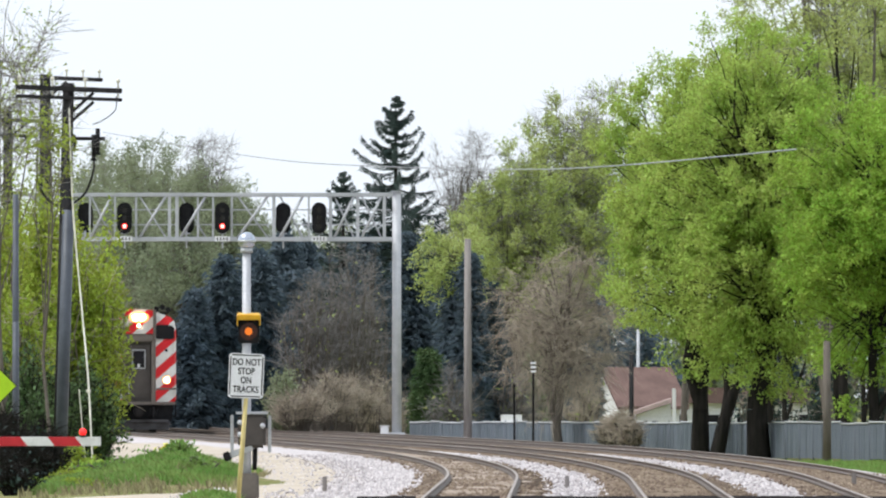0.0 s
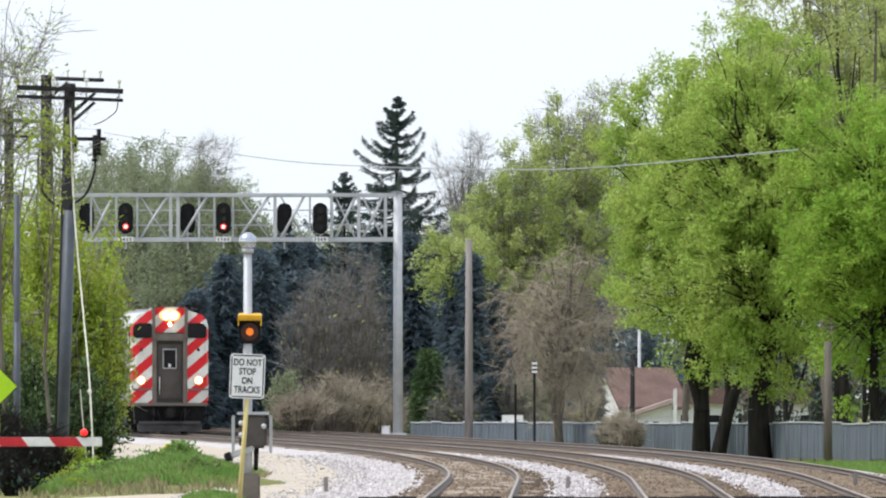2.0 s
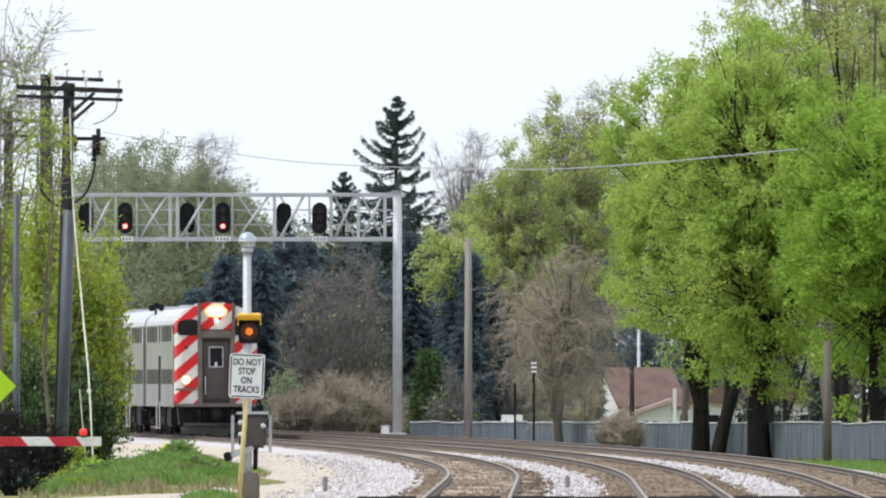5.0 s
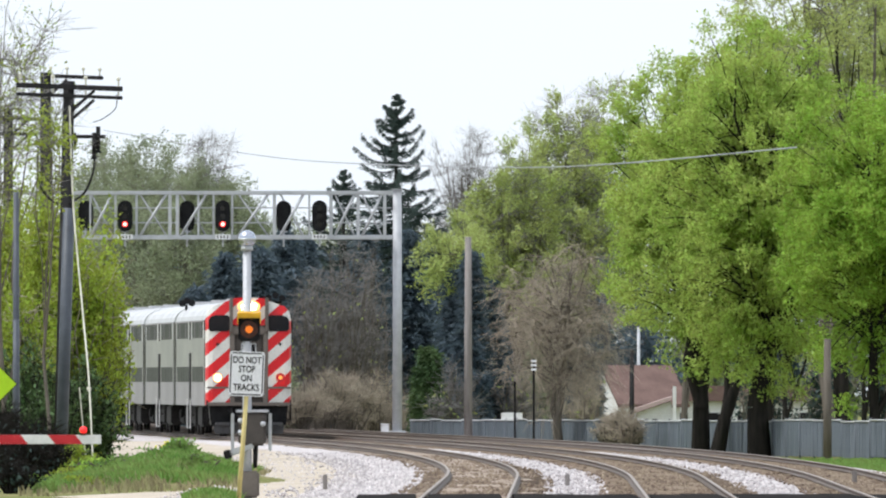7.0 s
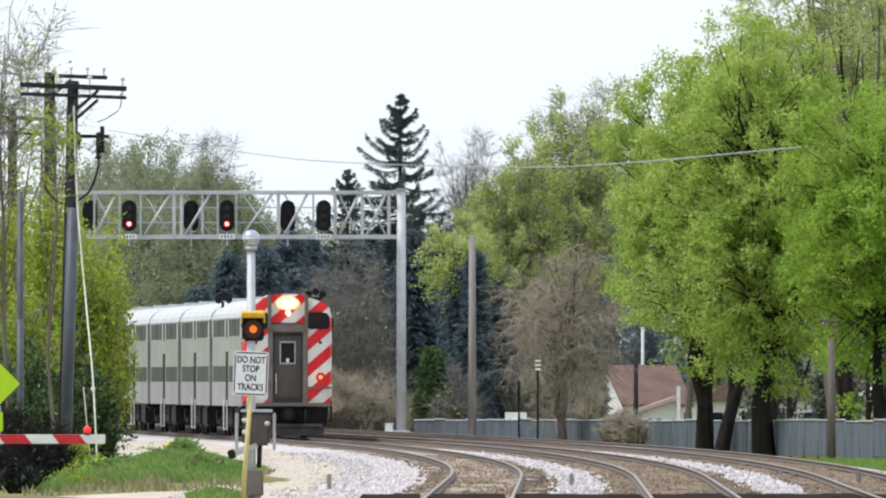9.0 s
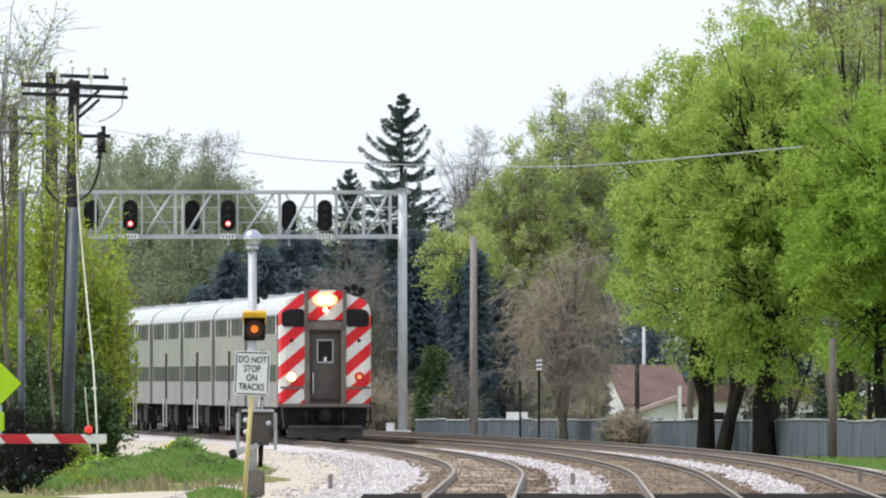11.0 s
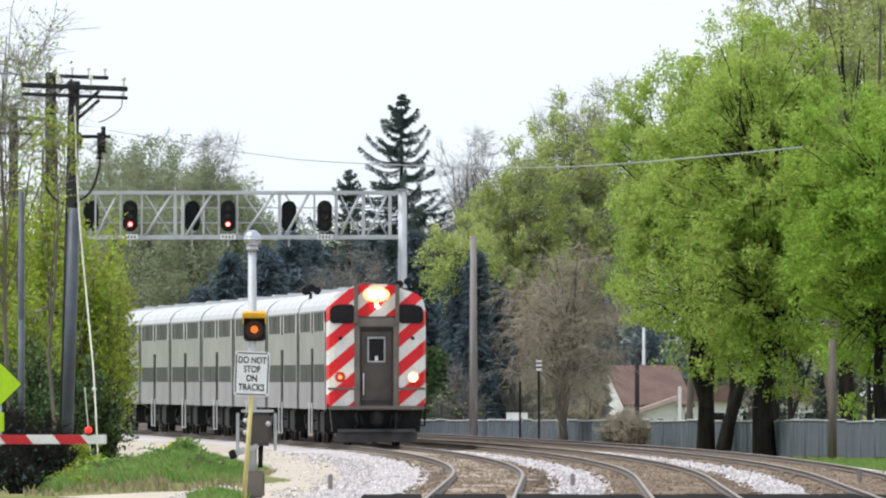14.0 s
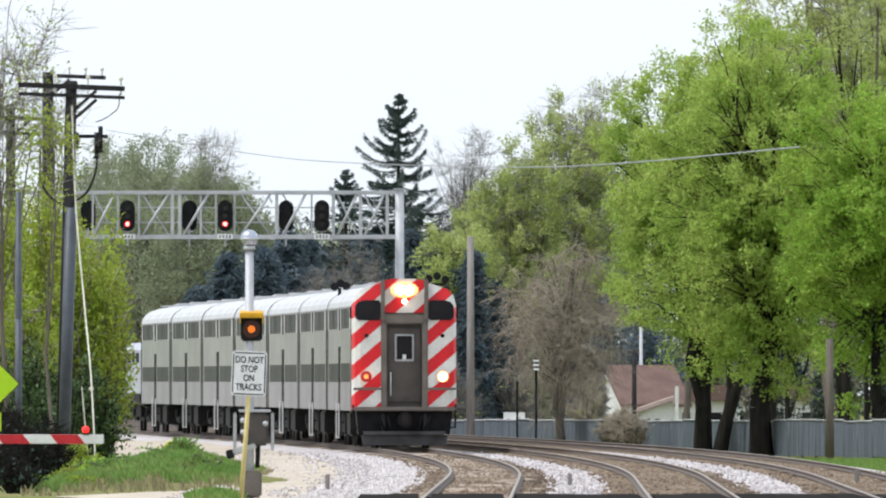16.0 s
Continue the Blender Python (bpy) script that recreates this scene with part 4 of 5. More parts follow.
    box(bm, 0, f + .05, .46, 2.4, .5, .10)
    part("pilot", bm, "pilot", th, "dull steel pilot plate")
    for s in (-1, 1):
        bm = B()
        box(bm, s * .62, f + .2, .78, .10, .2, .5, .02)
        part("draft_bracket", bm, "pilot", th, "worn bracket beside the coupler")
    bm = B()
    box(bm, 0, f - .1, .82, .42, .8, .36, .06)
    box(bm, 0, f - .45, .84, .34, .3, .46, .08)
    part("coupler", bm, "darksteel", th)
    for k, xx in enumerate((-.75, -.5, .5, .75)):
        bm = B()
        rod(bm, (xx, f - .1, .98), (xx * .8, f - .14, .55), .035, n=6)
        part("air_hose", bm, "black", th)
    for s in (-1, 1):
        bm = B()
        box(bm, s * 1.50, f + .15, .95, .06, .06, .7, .01)
        box(bm, s * 1.42, f + .15, .62, .2, .3, .04)
        part("step_rail", bm, "darksteel", th)
    # horns and bell on the roof
    bm = B()
    box(bm, .95, f + .5, 4.84, .5, .3, .08)
    for dx, dz in ((-.22, .12), (.02, .2), (.26, .1)):
        rod(bm, (.95 + dx, f + .65, 4.88 + dz), (.95 + dx, f + .25, 4.88 + dz), .04, .12, n=12)
    part("horn", bm, "black", th, "black triple air horn")
    bm = B()
    rod(bm, (-1.25, 10.0, 4.4), (-1.25, 10.0, 4.84), .05, n=8)
    for dx, dz in ((-.16, .02), (.02, .12), (.2, .04)):
        rod(bm, (-1.25 + dx, 10.2, 4.84 + dz), (-1.25 + dx, 9.8, 4.86 + dz), .06, .13, n=12)
    part("rear_horn", bm, "black", th)


DITCH = {}


def build_loco():
    th = thing("locomotive", 0, 0, 0, "low pale blue-grey diesel locomotive pushing at the rear of the train", "locomotive")
    bm = B()
    prism(bm, [(-1.5, 1.5), (-1.5, 3.2), (-1.1, 3.5), (1.1, 3.5), (1.5, 3.2), (1.5, 1.5)], -8.4, 8.4)
    part("hood", bm, "loco", th)
    bm = B()
    box(bm, 0, 0, 1.3, 3.1, 17.6, .35, .04)
    part("frame", bm, "darksteel", th)
    bm = B()
    box(bm, 0, 0, .8, 2.4, 4.5, .75, .15)
    part("fuel_tank", bm, "darksteel", th)
    for s in (-1, 1):
        for k in range(4):
            bm = B()
            box(bm, s * 1.51, -6 + k * 3.6, 2.9, .05, 2.2, .4, .02)
            part("grille", bm, "darksteel", th)
    for yy in (-8.7, 8.7):
        bm = B()
        box(bm, 0, yy, .85, .35, .7, .35, .05)
        part("coupler", bm, "darksteel", th)
        for xx in (-.75, .75):
            bm = B()
            rod(bm, (xx, yy * 1.01, 1.2), (xx * .7, yy * 1.03, .55), .03, n=6)
            part("air_hose", bm, "white", th)
    truck(th, -5.6)
    truck(th, 5.6)
    return th


CARS = [car_body("cab_car", "stainless gallery cab car with red and white striped front", "cars of the train", True)]
cab_front(CARS[0])
coach = car_body("gallery_coach", "stainless steel bilevel gallery coach with pale roof", "cars of the train", False)
CARS.append(coach)
for i in range(5):
    CARS.append(copy_thing(coach, pose(0, 0, 0)))
LOCO = build_loco()


# ---- trees and plants ----
def broadleaf(x, y, h, r, base, n_leaf, size, leaf, bark, seed, label, name="tree", trunk_r=.22, clumps=60, clump_r=.8, twig=0, bare="", droop=0.0,
              lean=0.0, forks=1, group="", cx=0.0, twig_len=1.0, twig_r=.012, up=.25, feather=0.0):
    """Tapered trunk, limbs out to many clumps in an uneven crown, leaves round each clump and, where bare, fine twigs.
    base: height where the crown begins; cx: how far the crown's middle lies from the foot; r: the crown's half width."""
    rng = np.random.default_rng(seed)
    z = float(ground_z(x, y))
    h, base = h - z, base - z
    th = thing(name, x, y, z, label, "tree", group)
    hz = (h - base) / 2
    mid = base + hz
    # clump centres: more of them near the outside, radius uneven by direction
    c = rng.normal(size=(clumps, 3))
    c /= np.linalg.norm(c, axis=1, keepdims=True)
    rad = rng.random(clumps) ** .45
    wob = 1 + .16 * np.sin(3 * np.arctan2(c[:, 1], c[:, 0]) + seed) * np.cos(4 * c[:, 2] + seed) + rng.normal(size=clumps) * .07
    c = c * (rad * wob)[:, None] * np.array([r - clump_r * .5, r - clump_r * .5, hz - clump_r * .4]) + np.array([cx, 0, mid])
    c[:, 0] += lean * (c[:, 2] / h)
    segs = []
    top = np.array([cx * .8 + lean, 0, base + hz * 1.45])
    axis = [np.array([0, 0, -.3])] + [np.array([cx * .8 * t ** 1.6 + lean * t + rng.normal() * .06 * h * .12, rng.normal() * .1, top[2] * t]) for t in (.15, .35, .55, .75, 1.0)]
    rr = [trunk_r * k for k in (1.25, 1.0, .82, .6, .38, .14)]
    for i in range(5):
        segs.append((*axis[i], *axis[i + 1], rr[i], rr[i + 1]))
    for k in range(forks - 1):
        q = np.array([cx + (k - .5 * (forks - 2)) * r * .55 + r * .4 * (-1) ** k, rng.normal() * .4, base + hz * .9])
        segs += arc(axis[1], q, trunk_r * .7, trunk_r * .2, -.25, rng)
    A = np.array(axis[1:])
    AR = np.array(rr[1:])
    for q in c:
        j = rng.integers(0, len(A))
        ok = [k for k in range(1, len(A)) if A[k][2] < q[2] - .15 * (q[2] - base)] or [1]
        j = ok[-1] if rng.random() < .6 else ok[rng.integers(0, len(ok))]
        t = rng.random()
        j = min(j, len(A) - 2)
        p = A[j] * (1 - t) + A[j + 1] * t
        segs += arc(p, q, min(AR[j] * .4, .009 * np.linalg.norm(q - p) + .008), .010, .06 * np.linalg.norm(q - p), rng, 3)
    if twig:
        tw = []
        for q in c:
            for _ in range(twig):
                d = rng.normal(size=3)
                d[2] = d[2] * .6 + (-.9 * droop + .55 * (1 - droop))
                d /= np.linalg.norm(d)
                L = twig_len * rng.uniform(.5, 1.2)
                e = q + d * L
                m = (q + e) / 2 + rng.normal(size=3) * .06 + np.array([0, 0, .15 * droop])
                tw += [(*q, *m, twig_r, twig_r * .75), (*m, *e, twig_r * .75, twig_r * .4)]
                for _k in range(2):
                    e2 = m + (d + rng.normal(size=3) * .5 + np.array([0, 0, -.6 * droop])) * L * .45
                    tw.append((*m, *e2, twig_r * .6, twig_r * .35))
        tagged(part("twig_spray", tube_np("twig_spray", tw, 3), bare or "twig", th, "bare fine twigs"), kind="stuff")
    part("trunk", tube_np("trunk", segs, 5 if y < 900 else 4), bark, th)
    if n_leaf:
        idx = rng.integers(0, clumps, n_leaf)
        # each clump is seven leafy sprays that reach outwards and up
        out = c - np.array([cx, 0, mid - .4 * hz])
        out /= np.linalg.norm(out, axis=1, keepdims=True) + 1e-6
        spray = rng.normal(size=(clumps, 7, 3)) * .75 + out[:, None] * .7 + np.array([0, 0, up])
        spray *= (clump_r * rng.uniform(.55, 1.15, (clumps, 7)) / (np.linalg.norm(spray, axis=2) + 1e-6))[:, :, None]
        t = rng.random((n_leaf, 1)) ** .7
        pts = c[idx] + spray[idx, rng.integers(0, 7, n_leaf)] * t * 1.15 + rng.normal(size=(n_leaf, 3)) * clump_r * (.27 - .13 * t) * (1 - feather) * np.array([1, 1, .8])
        pts[:, 2] = np.maximum(pts[:, 2], .05)
        part("crown", leaves_np("crown", pts, size, rng, flat=1.0), leaf, th)
    return th


def spruce(x, y, h, r, seed, label, leaf="needle", low=.08, droop=.35, dense=1.0, name="spruce_tree", size=.22, gap=.42, power=.85, fuzz=.05):
    """A conifer: straight trunk, whorls of boughs with hanging sprays."""
    rng = np.random.default_rng(seed)
    z = float(ground_z(x, y))
    h -= z
    th = thing(name, x, y, z, label, "tree")
    segs = [(0, 0, -.2, 0, 0, h * .5, .02 * h, .012 * h), (0, 0, h * .5, 0, 0, h, .012 * h, .01)]
    P, D = [], []
    k = low * h
    while k < h - .15:
        t = 1 - (k - low * h) / (h * (1 - low))
        reach = r * (t ** power) * rng.uniform(.78, 1.12) + .12
        n = int(rng.integers(5, 8))
        a0 = rng.random() * 6.28
        for i in range(n):
            a = a0 + i * 6.283 / n + rng.normal() * .15
            L = reach * rng.uniform(.7, 1.1)
            u = np.array([math.cos(a), math.sin(a), 0])
            e = u * L + np.array([0, 0, k - droop * L * .6 + .18 * L])
            m = u * L * .55 + np.array([0, 0, k - droop * L * .55])
            segs += [(0, 0, k, *m, .035, .022), (*m, *e, .022, .008)]
            cnt = int((26 * L + 8) * dense * (.75 + .9 * t))
            tt = rng.random(cnt) ** .8
            base = np.where(tt[:, None] < .55, tt[:, None] / .55 * (m - [0, 0, k]) + [0, 0, k], m + (tt[:, None] - .55) / .45 * (e - m))
            side = np.array([-u[1], u[0], 0])
            base = base + side * (rng.normal(size=(cnt, 1)) * .16 * L * (1.1 - tt[:, None])) + rng.normal(size=(cnt, 3)) * fuzz
            base[:, 2] -= rng.random(cnt) * .16
            P.append(base)
            D.append(np.tile(u * .8 + np.array([0, 0, -.35]), (cnt, 1)) + side * rng.normal(size=(cnt, 1)) * .5)
        k += gap * rng.uniform(.8, 1.2) * (.6 + .5 * t)
    part("trunk", tube_np("trunk", segs, 6), "bark", th)
    part("crown", leaves_np("crown", np.concatenate(P), size, rng, aspect=.32, along=np.concatenate(D)), leaf, th)
    return th


def open_spruce(x, y, h, r, seed, label):
    """An old spruce: well parted whorls of boughs that sag, then sweep up at the tips, with hanging needles close along them."""
    rng = np.random.default_rng(seed)
    z = float(ground_z(x, y))
    h -= z
    th = thing("spruce_tree", x, y, z, label, "tree")
    segs = [(0, 0, -.2, 0, 0, h * .5, .018 * h, .011 * h), (0, 0, h * .5, 0, 0, h, .011 * h, .012)]
    P, D = [], []
    k = h - .12
    while k > .06 * h:
        d = h - k
        reach = min(.10 + .58 * d, r * (1 + .03 * d))
        rise = max(.55 - .10 * d, -.05)
        a0 = rng.random() * 6.28
        n = int(rng.integers(5, 8))
        for i in range(n):
            a = a0 + i * 6.283 / n + rng.normal() * .35
            L = reach * rng.uniform(.5, 1.2)
            kb, up = k + rng.normal() * .12 * min(d, 1.5), rise + rng.normal() * .13
            u = np.array([math.cos(a), math.sin(a), 0])
            side = np.array([-u[1], u[0], 0])
            q = np.linspace(0, 1, 5)[:, None]
            line = u * L * q + np.array([0, 0, 1.0]) * (kb + L * (-.42 * q + (up + .42) * q ** 2))
            for m in range(4):
                segs.append((*line[m], *line[m + 1], .035 - .006 * m, .029 - .006 * m))
            cnt = int(150 * L + 30)
            t = rng.random((cnt, 1)) ** .85
            p = u * L * t + np.array([0, 0, 1.0]) * (kb + L * (-.42 * t + (up + .42) * t ** 2))
            p = p + side * rng.normal(size=(cnt, 1)) * .065 * (1.3 - t) * min(L, 1.5) + rng.normal(size=(cnt, 3)) * .03
            p[:, 2] -= rng.random(cnt) ** 1.3 * .30 * min(1.0, .25 + .3 * L)
            P.append(p)
            D.append(u * .8 + np.array([0, 0, -.3]) + side * rng.normal(size=(cnt, 1)) * .5)
        k -= (.24 + .16 * min(d, 3.0) - .07 * max(0, min(d - 3.5, 3.0))) * rng.uniform(.7, 1.3)
    part("trunk", tube_np("trunk", segs, 5), "bark", th)
    part("crown", leaves_np("crown", np.concatenate(P), .085, rng, aspect=.30, along=np.concatenate(D)), "needle", th)
    return th


def shrub(x, y, rx, h, n, size, leaf, seed, label, name="shrub", stems=14, bark="greybark", twig=0, ry=None, twig_mat="twig"):
    """A many-stemmed bush: stems from the ground fan out, leaves or twigs along them."""
    rng = np.random.default_rng(seed)
    z = float(ground_z(x, y))
    h -= z if y > 480 else 0
    th = thing(name, x, y, z, label, "shrub")
    ry = ry or rx
    segs, tips = [], []
    for _ in range(stems):
        e = np.array([rng.normal() * rx * .5, rng.normal() * ry * .5, h * rng.uniform(.5, 1.0)])
        e[2] *= 1 - .35 * min(1, abs(e[0]) / rx)
        p = np.array([e[0] * .25, e[1] * .25, -.1])
        segs += arc(p, e, .035, .012, .0, rng, 4)
        tips.append(e)
        for _k in range(5):
            t = rng.uniform(.3, .95)
            b = p + (e - p) * t
            q = b + np.array([rng.normal() * rx * .22, rng.normal() * ry * .22, rng.uniform(.05, .22) * h])
            segs += arc(b, q, .016, .008, .03, rng, 2)
            tips.append(q)
    tips = np.array(tips)
    if twig:
        tw = []
        for q in tips:
            for _k in range(twig):
                e = q + rng.normal(size=3) * np.array([.35, .35, .25]) * min(h, 2.6) * .35 + np.array([0, 0, .08 * min(h, 3)])
                e[2] = max(e[2], .02)
                tw.append((*q, *e, .011, .005))
        tagged(part("twig_spray", tube_np("twig_spray", tw, 3), twig_mat, th), kind="stuff")
    part("stem", tube_np("stem", segs, 4), bark, th)
    if n:
        i = rng.integers(0, len(tips), n)
        pts = tips[i] * (1 - (rng.random((n, 1)) ** 2) * .55) + rng.normal(size=(n, 3)) * np.array([.16 * rx, .16 * ry, .09 * h])
        pts[:, 2] = np.maximum(pts[:, 2], .03 if h < 4.5 else .19 * h * (.6 + .9 * rng.random(n)))
        part("foliage", leaves_np("foliage", pts, size, rng), leaf, th)
    return th


# bright maples over the fence
broadleaf(8.75, 654, 13.7, 3.3, 2.1, 82000, .064, "maple", "bark", 11, "large maple in fresh green leaf over dark leaning trunks", "maple_tree", .29, 380, .66, forks=3, cx=-.42, up=.4, group="maples behind the fence")
broadleaf(10.6, 644, 14.3, 4.0, 1.7, 120000, .064, "maple", "bark", 12, "tall maple in fresh green leaf with a stout dark trunk", "maple_tree", .36, 520, .68, forks=2, cx=-.1, up=.4, group="maples behind the fence")
broadleaf(14.2, 630, 11.8, 3.5, 1.9, 80000, .064, "lime_leaf", "bark", 13, "bright green maple with a low spreading crown", "maple_tree", .18, 380, .66, forks=2, cx=-.1, up=.4, group="maples behind the fence")
broadleaf(14.6, 708, 17.6, 4.4, 3.5, 85000, .066, "olive", "bark", 14, "tall tree just coming into olive leaf, limbs showing", "tree", .22, 240, .9, twig=7, bare="greytwig", forks=3, up=.8, feather=.3)
broadleaf(12.2, 725, 16.6, 3.2, 4.0, 36000, .066, "olive", "bark", 15, "tall thin tree with sparse olive buds", "tree", .2, 130, .9, twig=7, bare="greytwig", forks=3, up=.8, feather=.3)
broadleaf(16.6, 700, 19.5, 3.6, 6.0, 24000, .066, "olive", "bark", 16, "tall half-bare tree with dark limbs against the sky", "tree", .17, 60, 1.0, twig=9, bare="greytwig", forks=3, twig_r=.011, up=.8, feather=.3)
broadleaf(13.9, 682, 21.0, 3.6, 11.0, 7000, .06, "olive", "greybark", 17, "grey-limbed half-bare tree rising over the maples", "tree", .20, 26, .9, twig=7, bare="greytwig", forks=2, twig_r=.011, lean=-1.1)
broadleaf(14.5, 690, 20.5, 3.0, 12.0, 3000, .06, "olive", "bark", 18, "dark-limbed half-bare tree rising over the maples", "tree", .17, 22, .9, twig=7, bare="greytwig", forks=1, twig_r=.011, lean=-.4)
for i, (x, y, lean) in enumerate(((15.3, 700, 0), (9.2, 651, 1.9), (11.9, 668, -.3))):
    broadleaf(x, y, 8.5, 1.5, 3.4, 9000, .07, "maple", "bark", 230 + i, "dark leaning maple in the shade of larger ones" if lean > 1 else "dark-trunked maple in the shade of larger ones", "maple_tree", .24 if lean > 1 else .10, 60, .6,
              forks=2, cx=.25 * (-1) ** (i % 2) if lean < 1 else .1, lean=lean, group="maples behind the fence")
# budding trees in the middle
broadleaf(5.2, 830, 14.9, 3.0, 3.0, 44000, .062, "olive", "greybark", 21, "budding tree with thin yellow-green leaves", "tree", .2, 150, .9, twig=12, bare="greytwig", forks=3, twig_len=1.2, up=1.1, feather=.45, twig_r=.010)
broadleaf(3.1, 800, 12.0, 2.6, 3.6, 34000, .062, "olive", "greybark", 22, "budding tree in pale green leaf behind a pole", "tree", .18, 150, .85, twig=8, bare="greytwig", forks=3, up=1.1, feather=.45, twig_r=.010)
broadleaf(1.9, 830, 10.4, 2.3, 5.2, 26000, .062, "olive", "greybark", 29, "small budding tree between spruce and pole", "tree", .13, 110, .8, twig=7, bare="greytwig", forks=2, up=1.1, feather=.45, twig_r=.010)
broadleaf(.5, 790, 9.0, 1.9, 4.8, 9000, .062, "olive", "greybark", 23, "small tree in light green leaf", "tree", .12, 80, .6, forks=2, up=.6, feather=.2)
broadleaf(10.3, 815, 14.2, 2.7, 5.4, 32000, .062, "olive", "greybark", 24, "budding tree partly behind the maples", "tree", .13, 140, .85, twig=9, bare="greytwig", forks=2, up=1.0, feather=.45, twig_r=.010)
broadleaf(6.4, 860, 15.9, 2.5, 8.0, 5000, .062, "olive", "greybark", 28, "half-bare grey tree against the sky", "tree", .17, 80, .8, twig=14, bare="greytwig", forks=3, twig_r=.011, up=1.0, feather=.4)
broadleaf(4.167, 692, 7.26, 2.53, 1.0, 0, .1, "olive", "greybark", 25, "bare brown tree with drooping fine twigs", "bare_tree", .17, 150, .6, twig=15, bare="twig", droop=.75, forks=3, twig_len=1.1, twig_r=.0085)
broadleaf(1.0, 944, 14.9, 2.2, 5.0, 0, .1, "olive", "greybark", 26, "leafless grey tree against the sky", "bare_tree", .12, 170, .6, twig=12, bare="greytwig", forks=2, twig_r=.008, twig_len=.9)
broadleaf(-14.0, 1133, 17.7, 2.4, 8.0, 0, .1, "olive", "greytwig", 27, "leafless distant tree against the sky", "bare_tree", .13, 170, .6, twig=12, bare="greytwig", forks=2, twig_r=.009, twig_len=.9)
# conifers
open_spruce(-2.2, 895, 15.6, 2.35, 31, "tall dark spruce with upswept, gappy boughs")
open_spruce(-4.7, 905, 12.2, 1.5, 32, "dark spruce beside a taller one")
for i, (x, y, h, r) in enumerate(((-11.2, 868, 6.6, 1.4), (-9.9, 870, 8.0, 1.7), (-8.3, 872, 8.3, 1.9), (-6.9, 876, 7.4, 1.7), (-12.9, 960, 9.7, 1.5), (-7.6, 925, 9.6, 2.0), (-5.6, 920, 8.6, 1.8), (-3.6, 880, 9.0, 2.0), (-1.6, 885, 9.2, 1.9),
                                  (.8, 880, 8.6, 1.8), (2.4, 885, 7.0, 1.5), (-9.2, 930, 9.0, 1.7), (-6.6, 935, 9.4, 1.8), (-4.6, 930, 9.2, 1.7), (-3.0, 940, 9.8, 1.8), (-.4, 930, 9.6, 1.8),
                                  (.45, 789, 7.0, .9), (1.15, 788, 7.7, 1.0), (1.95, 791, 6.4, .9), (5.8, 814, 4.2, .9), (6.3, 818, 4.0, .8))):
    spruce(x, y, h, r, 40 + i, "dense dark cedar in a row behind the tracks, blued for distance haze", "cedar", low=.02, droop=.1, dense=2.2, name="cedar_tree", size=.17, gap=.34, power=.5, fuzz=.13)
# distant woods: mixed budding trees
rng0 = random.Random(8)
for i, (x, y, h) in enumerate(((-19.8, 1133, 16.1), (-18.3, 1130, 16.6), (-17.2, 1172, 16.6), (-16.2, 1214, 16.2), (-13.3, 1133, 14.9), (-13.0, 1214, 15.1), (-19.5, 1030, 14.3), (-14.8, 944, 11.9),
                               (-12.2, 920, 11.1), (-7.2, 1097, 11.2), (-5.5, 1133, 11.9), (-9.8, 1172, 12.2), (-11.1, 1133, 12.2), (-.8, 1133, 11.5), (2.5, 1097, 13.5), (3.9, 1133, 14.8), (8.6, 1097, 15.7),
                               (10.8, 1062, 15.9), (5.9, 1133, 13.8), (-18.5, 1097, 16.0), (-16.6, 1090, 15.6), (-15.0, 1085, 15.2), (-13.4, 1080, 14.3), (-12.1, 1080, 13.5), (-17.5, 1000, 12.5), (-14.5, 1000, 12.0))):
    broadleaf(x, y, h + .2, 2.9, 1.5, 20000, .076, "hazy", "greybark", 60 + i, "distant tree with spring buds, leaf colour greyed for haze", "tree", .16, 140, 1.1,
              twig=2, bare="greytwig", forks=2, group="distant wood", twig_r=.009, twig_len=1.0, up=.9, feather=.25)
for i in range(16):
    x, y = -16 + i * 2.4 + rng0.uniform(-.6, .6), 1010 + rng0.uniform(-20, 40)
    shrub(x, y, 2.2, 7.5 + rng0.uniform(-1, 1.5), 3200, .22, "cedar" if i % 3 else "hazy", 100 + i, "dim undergrowth at the edge of the wood", "thicket", 16, twig=3, twig_mat="greytwig")
# thickets near the bridge
for i, (x, y, h, rx, n) in enumerate(((-5.7, 835, 7.2, 1.5, 40), (-4.4, 838, 8.6, 1.7, 50), (-3.2, 842, 7.4, 1.3, 36))):
    shrub(x, y, rx, h, 150, .08, "olive", 131 + i, "tall grey leafless thicket", "thicket", n, twig=11, twig_mat="greytwig")
for i, (x, h) in enumerate(((-6.0, 2.2), (-4.9, 2.6), (-3.9, 2.5), (-3.0, 2.3), (-2.4, 2.0))):
    shrub(x, 805 + 3 * i, 1.1, h, 0, .1, "olive", 140 + i, "brown leafless brush beside the tracks", "brush", 34, twig=9)
shrub(-6.7, 815, .75, 2.7, 5200, .075, "hazy", 150, "yellow-green bush beside the tracks", "shrub", 16)
spruce(-.63, 786, 3.7, .95, 151, "rounded green cypress bush", "thuja", low=.0, droop=.0, dense=5.5, name="cypress_bush", size=.085, gap=.2, fuzz=.09, power=.38)
for i, (x, y, h) in enumerate(((.4, 775, 2.4), (1.8, 800, 2.9), (3.0, 790, 2.5), (5.6, 770, 2.2))):
    shrub(x, y, 1.2, h + .6, 100, .1, "olive", 160 + i, "leafless brush behind the fence", "brush", 22, twig=8, twig_mat="twig" if i > 2 else "greytwig")
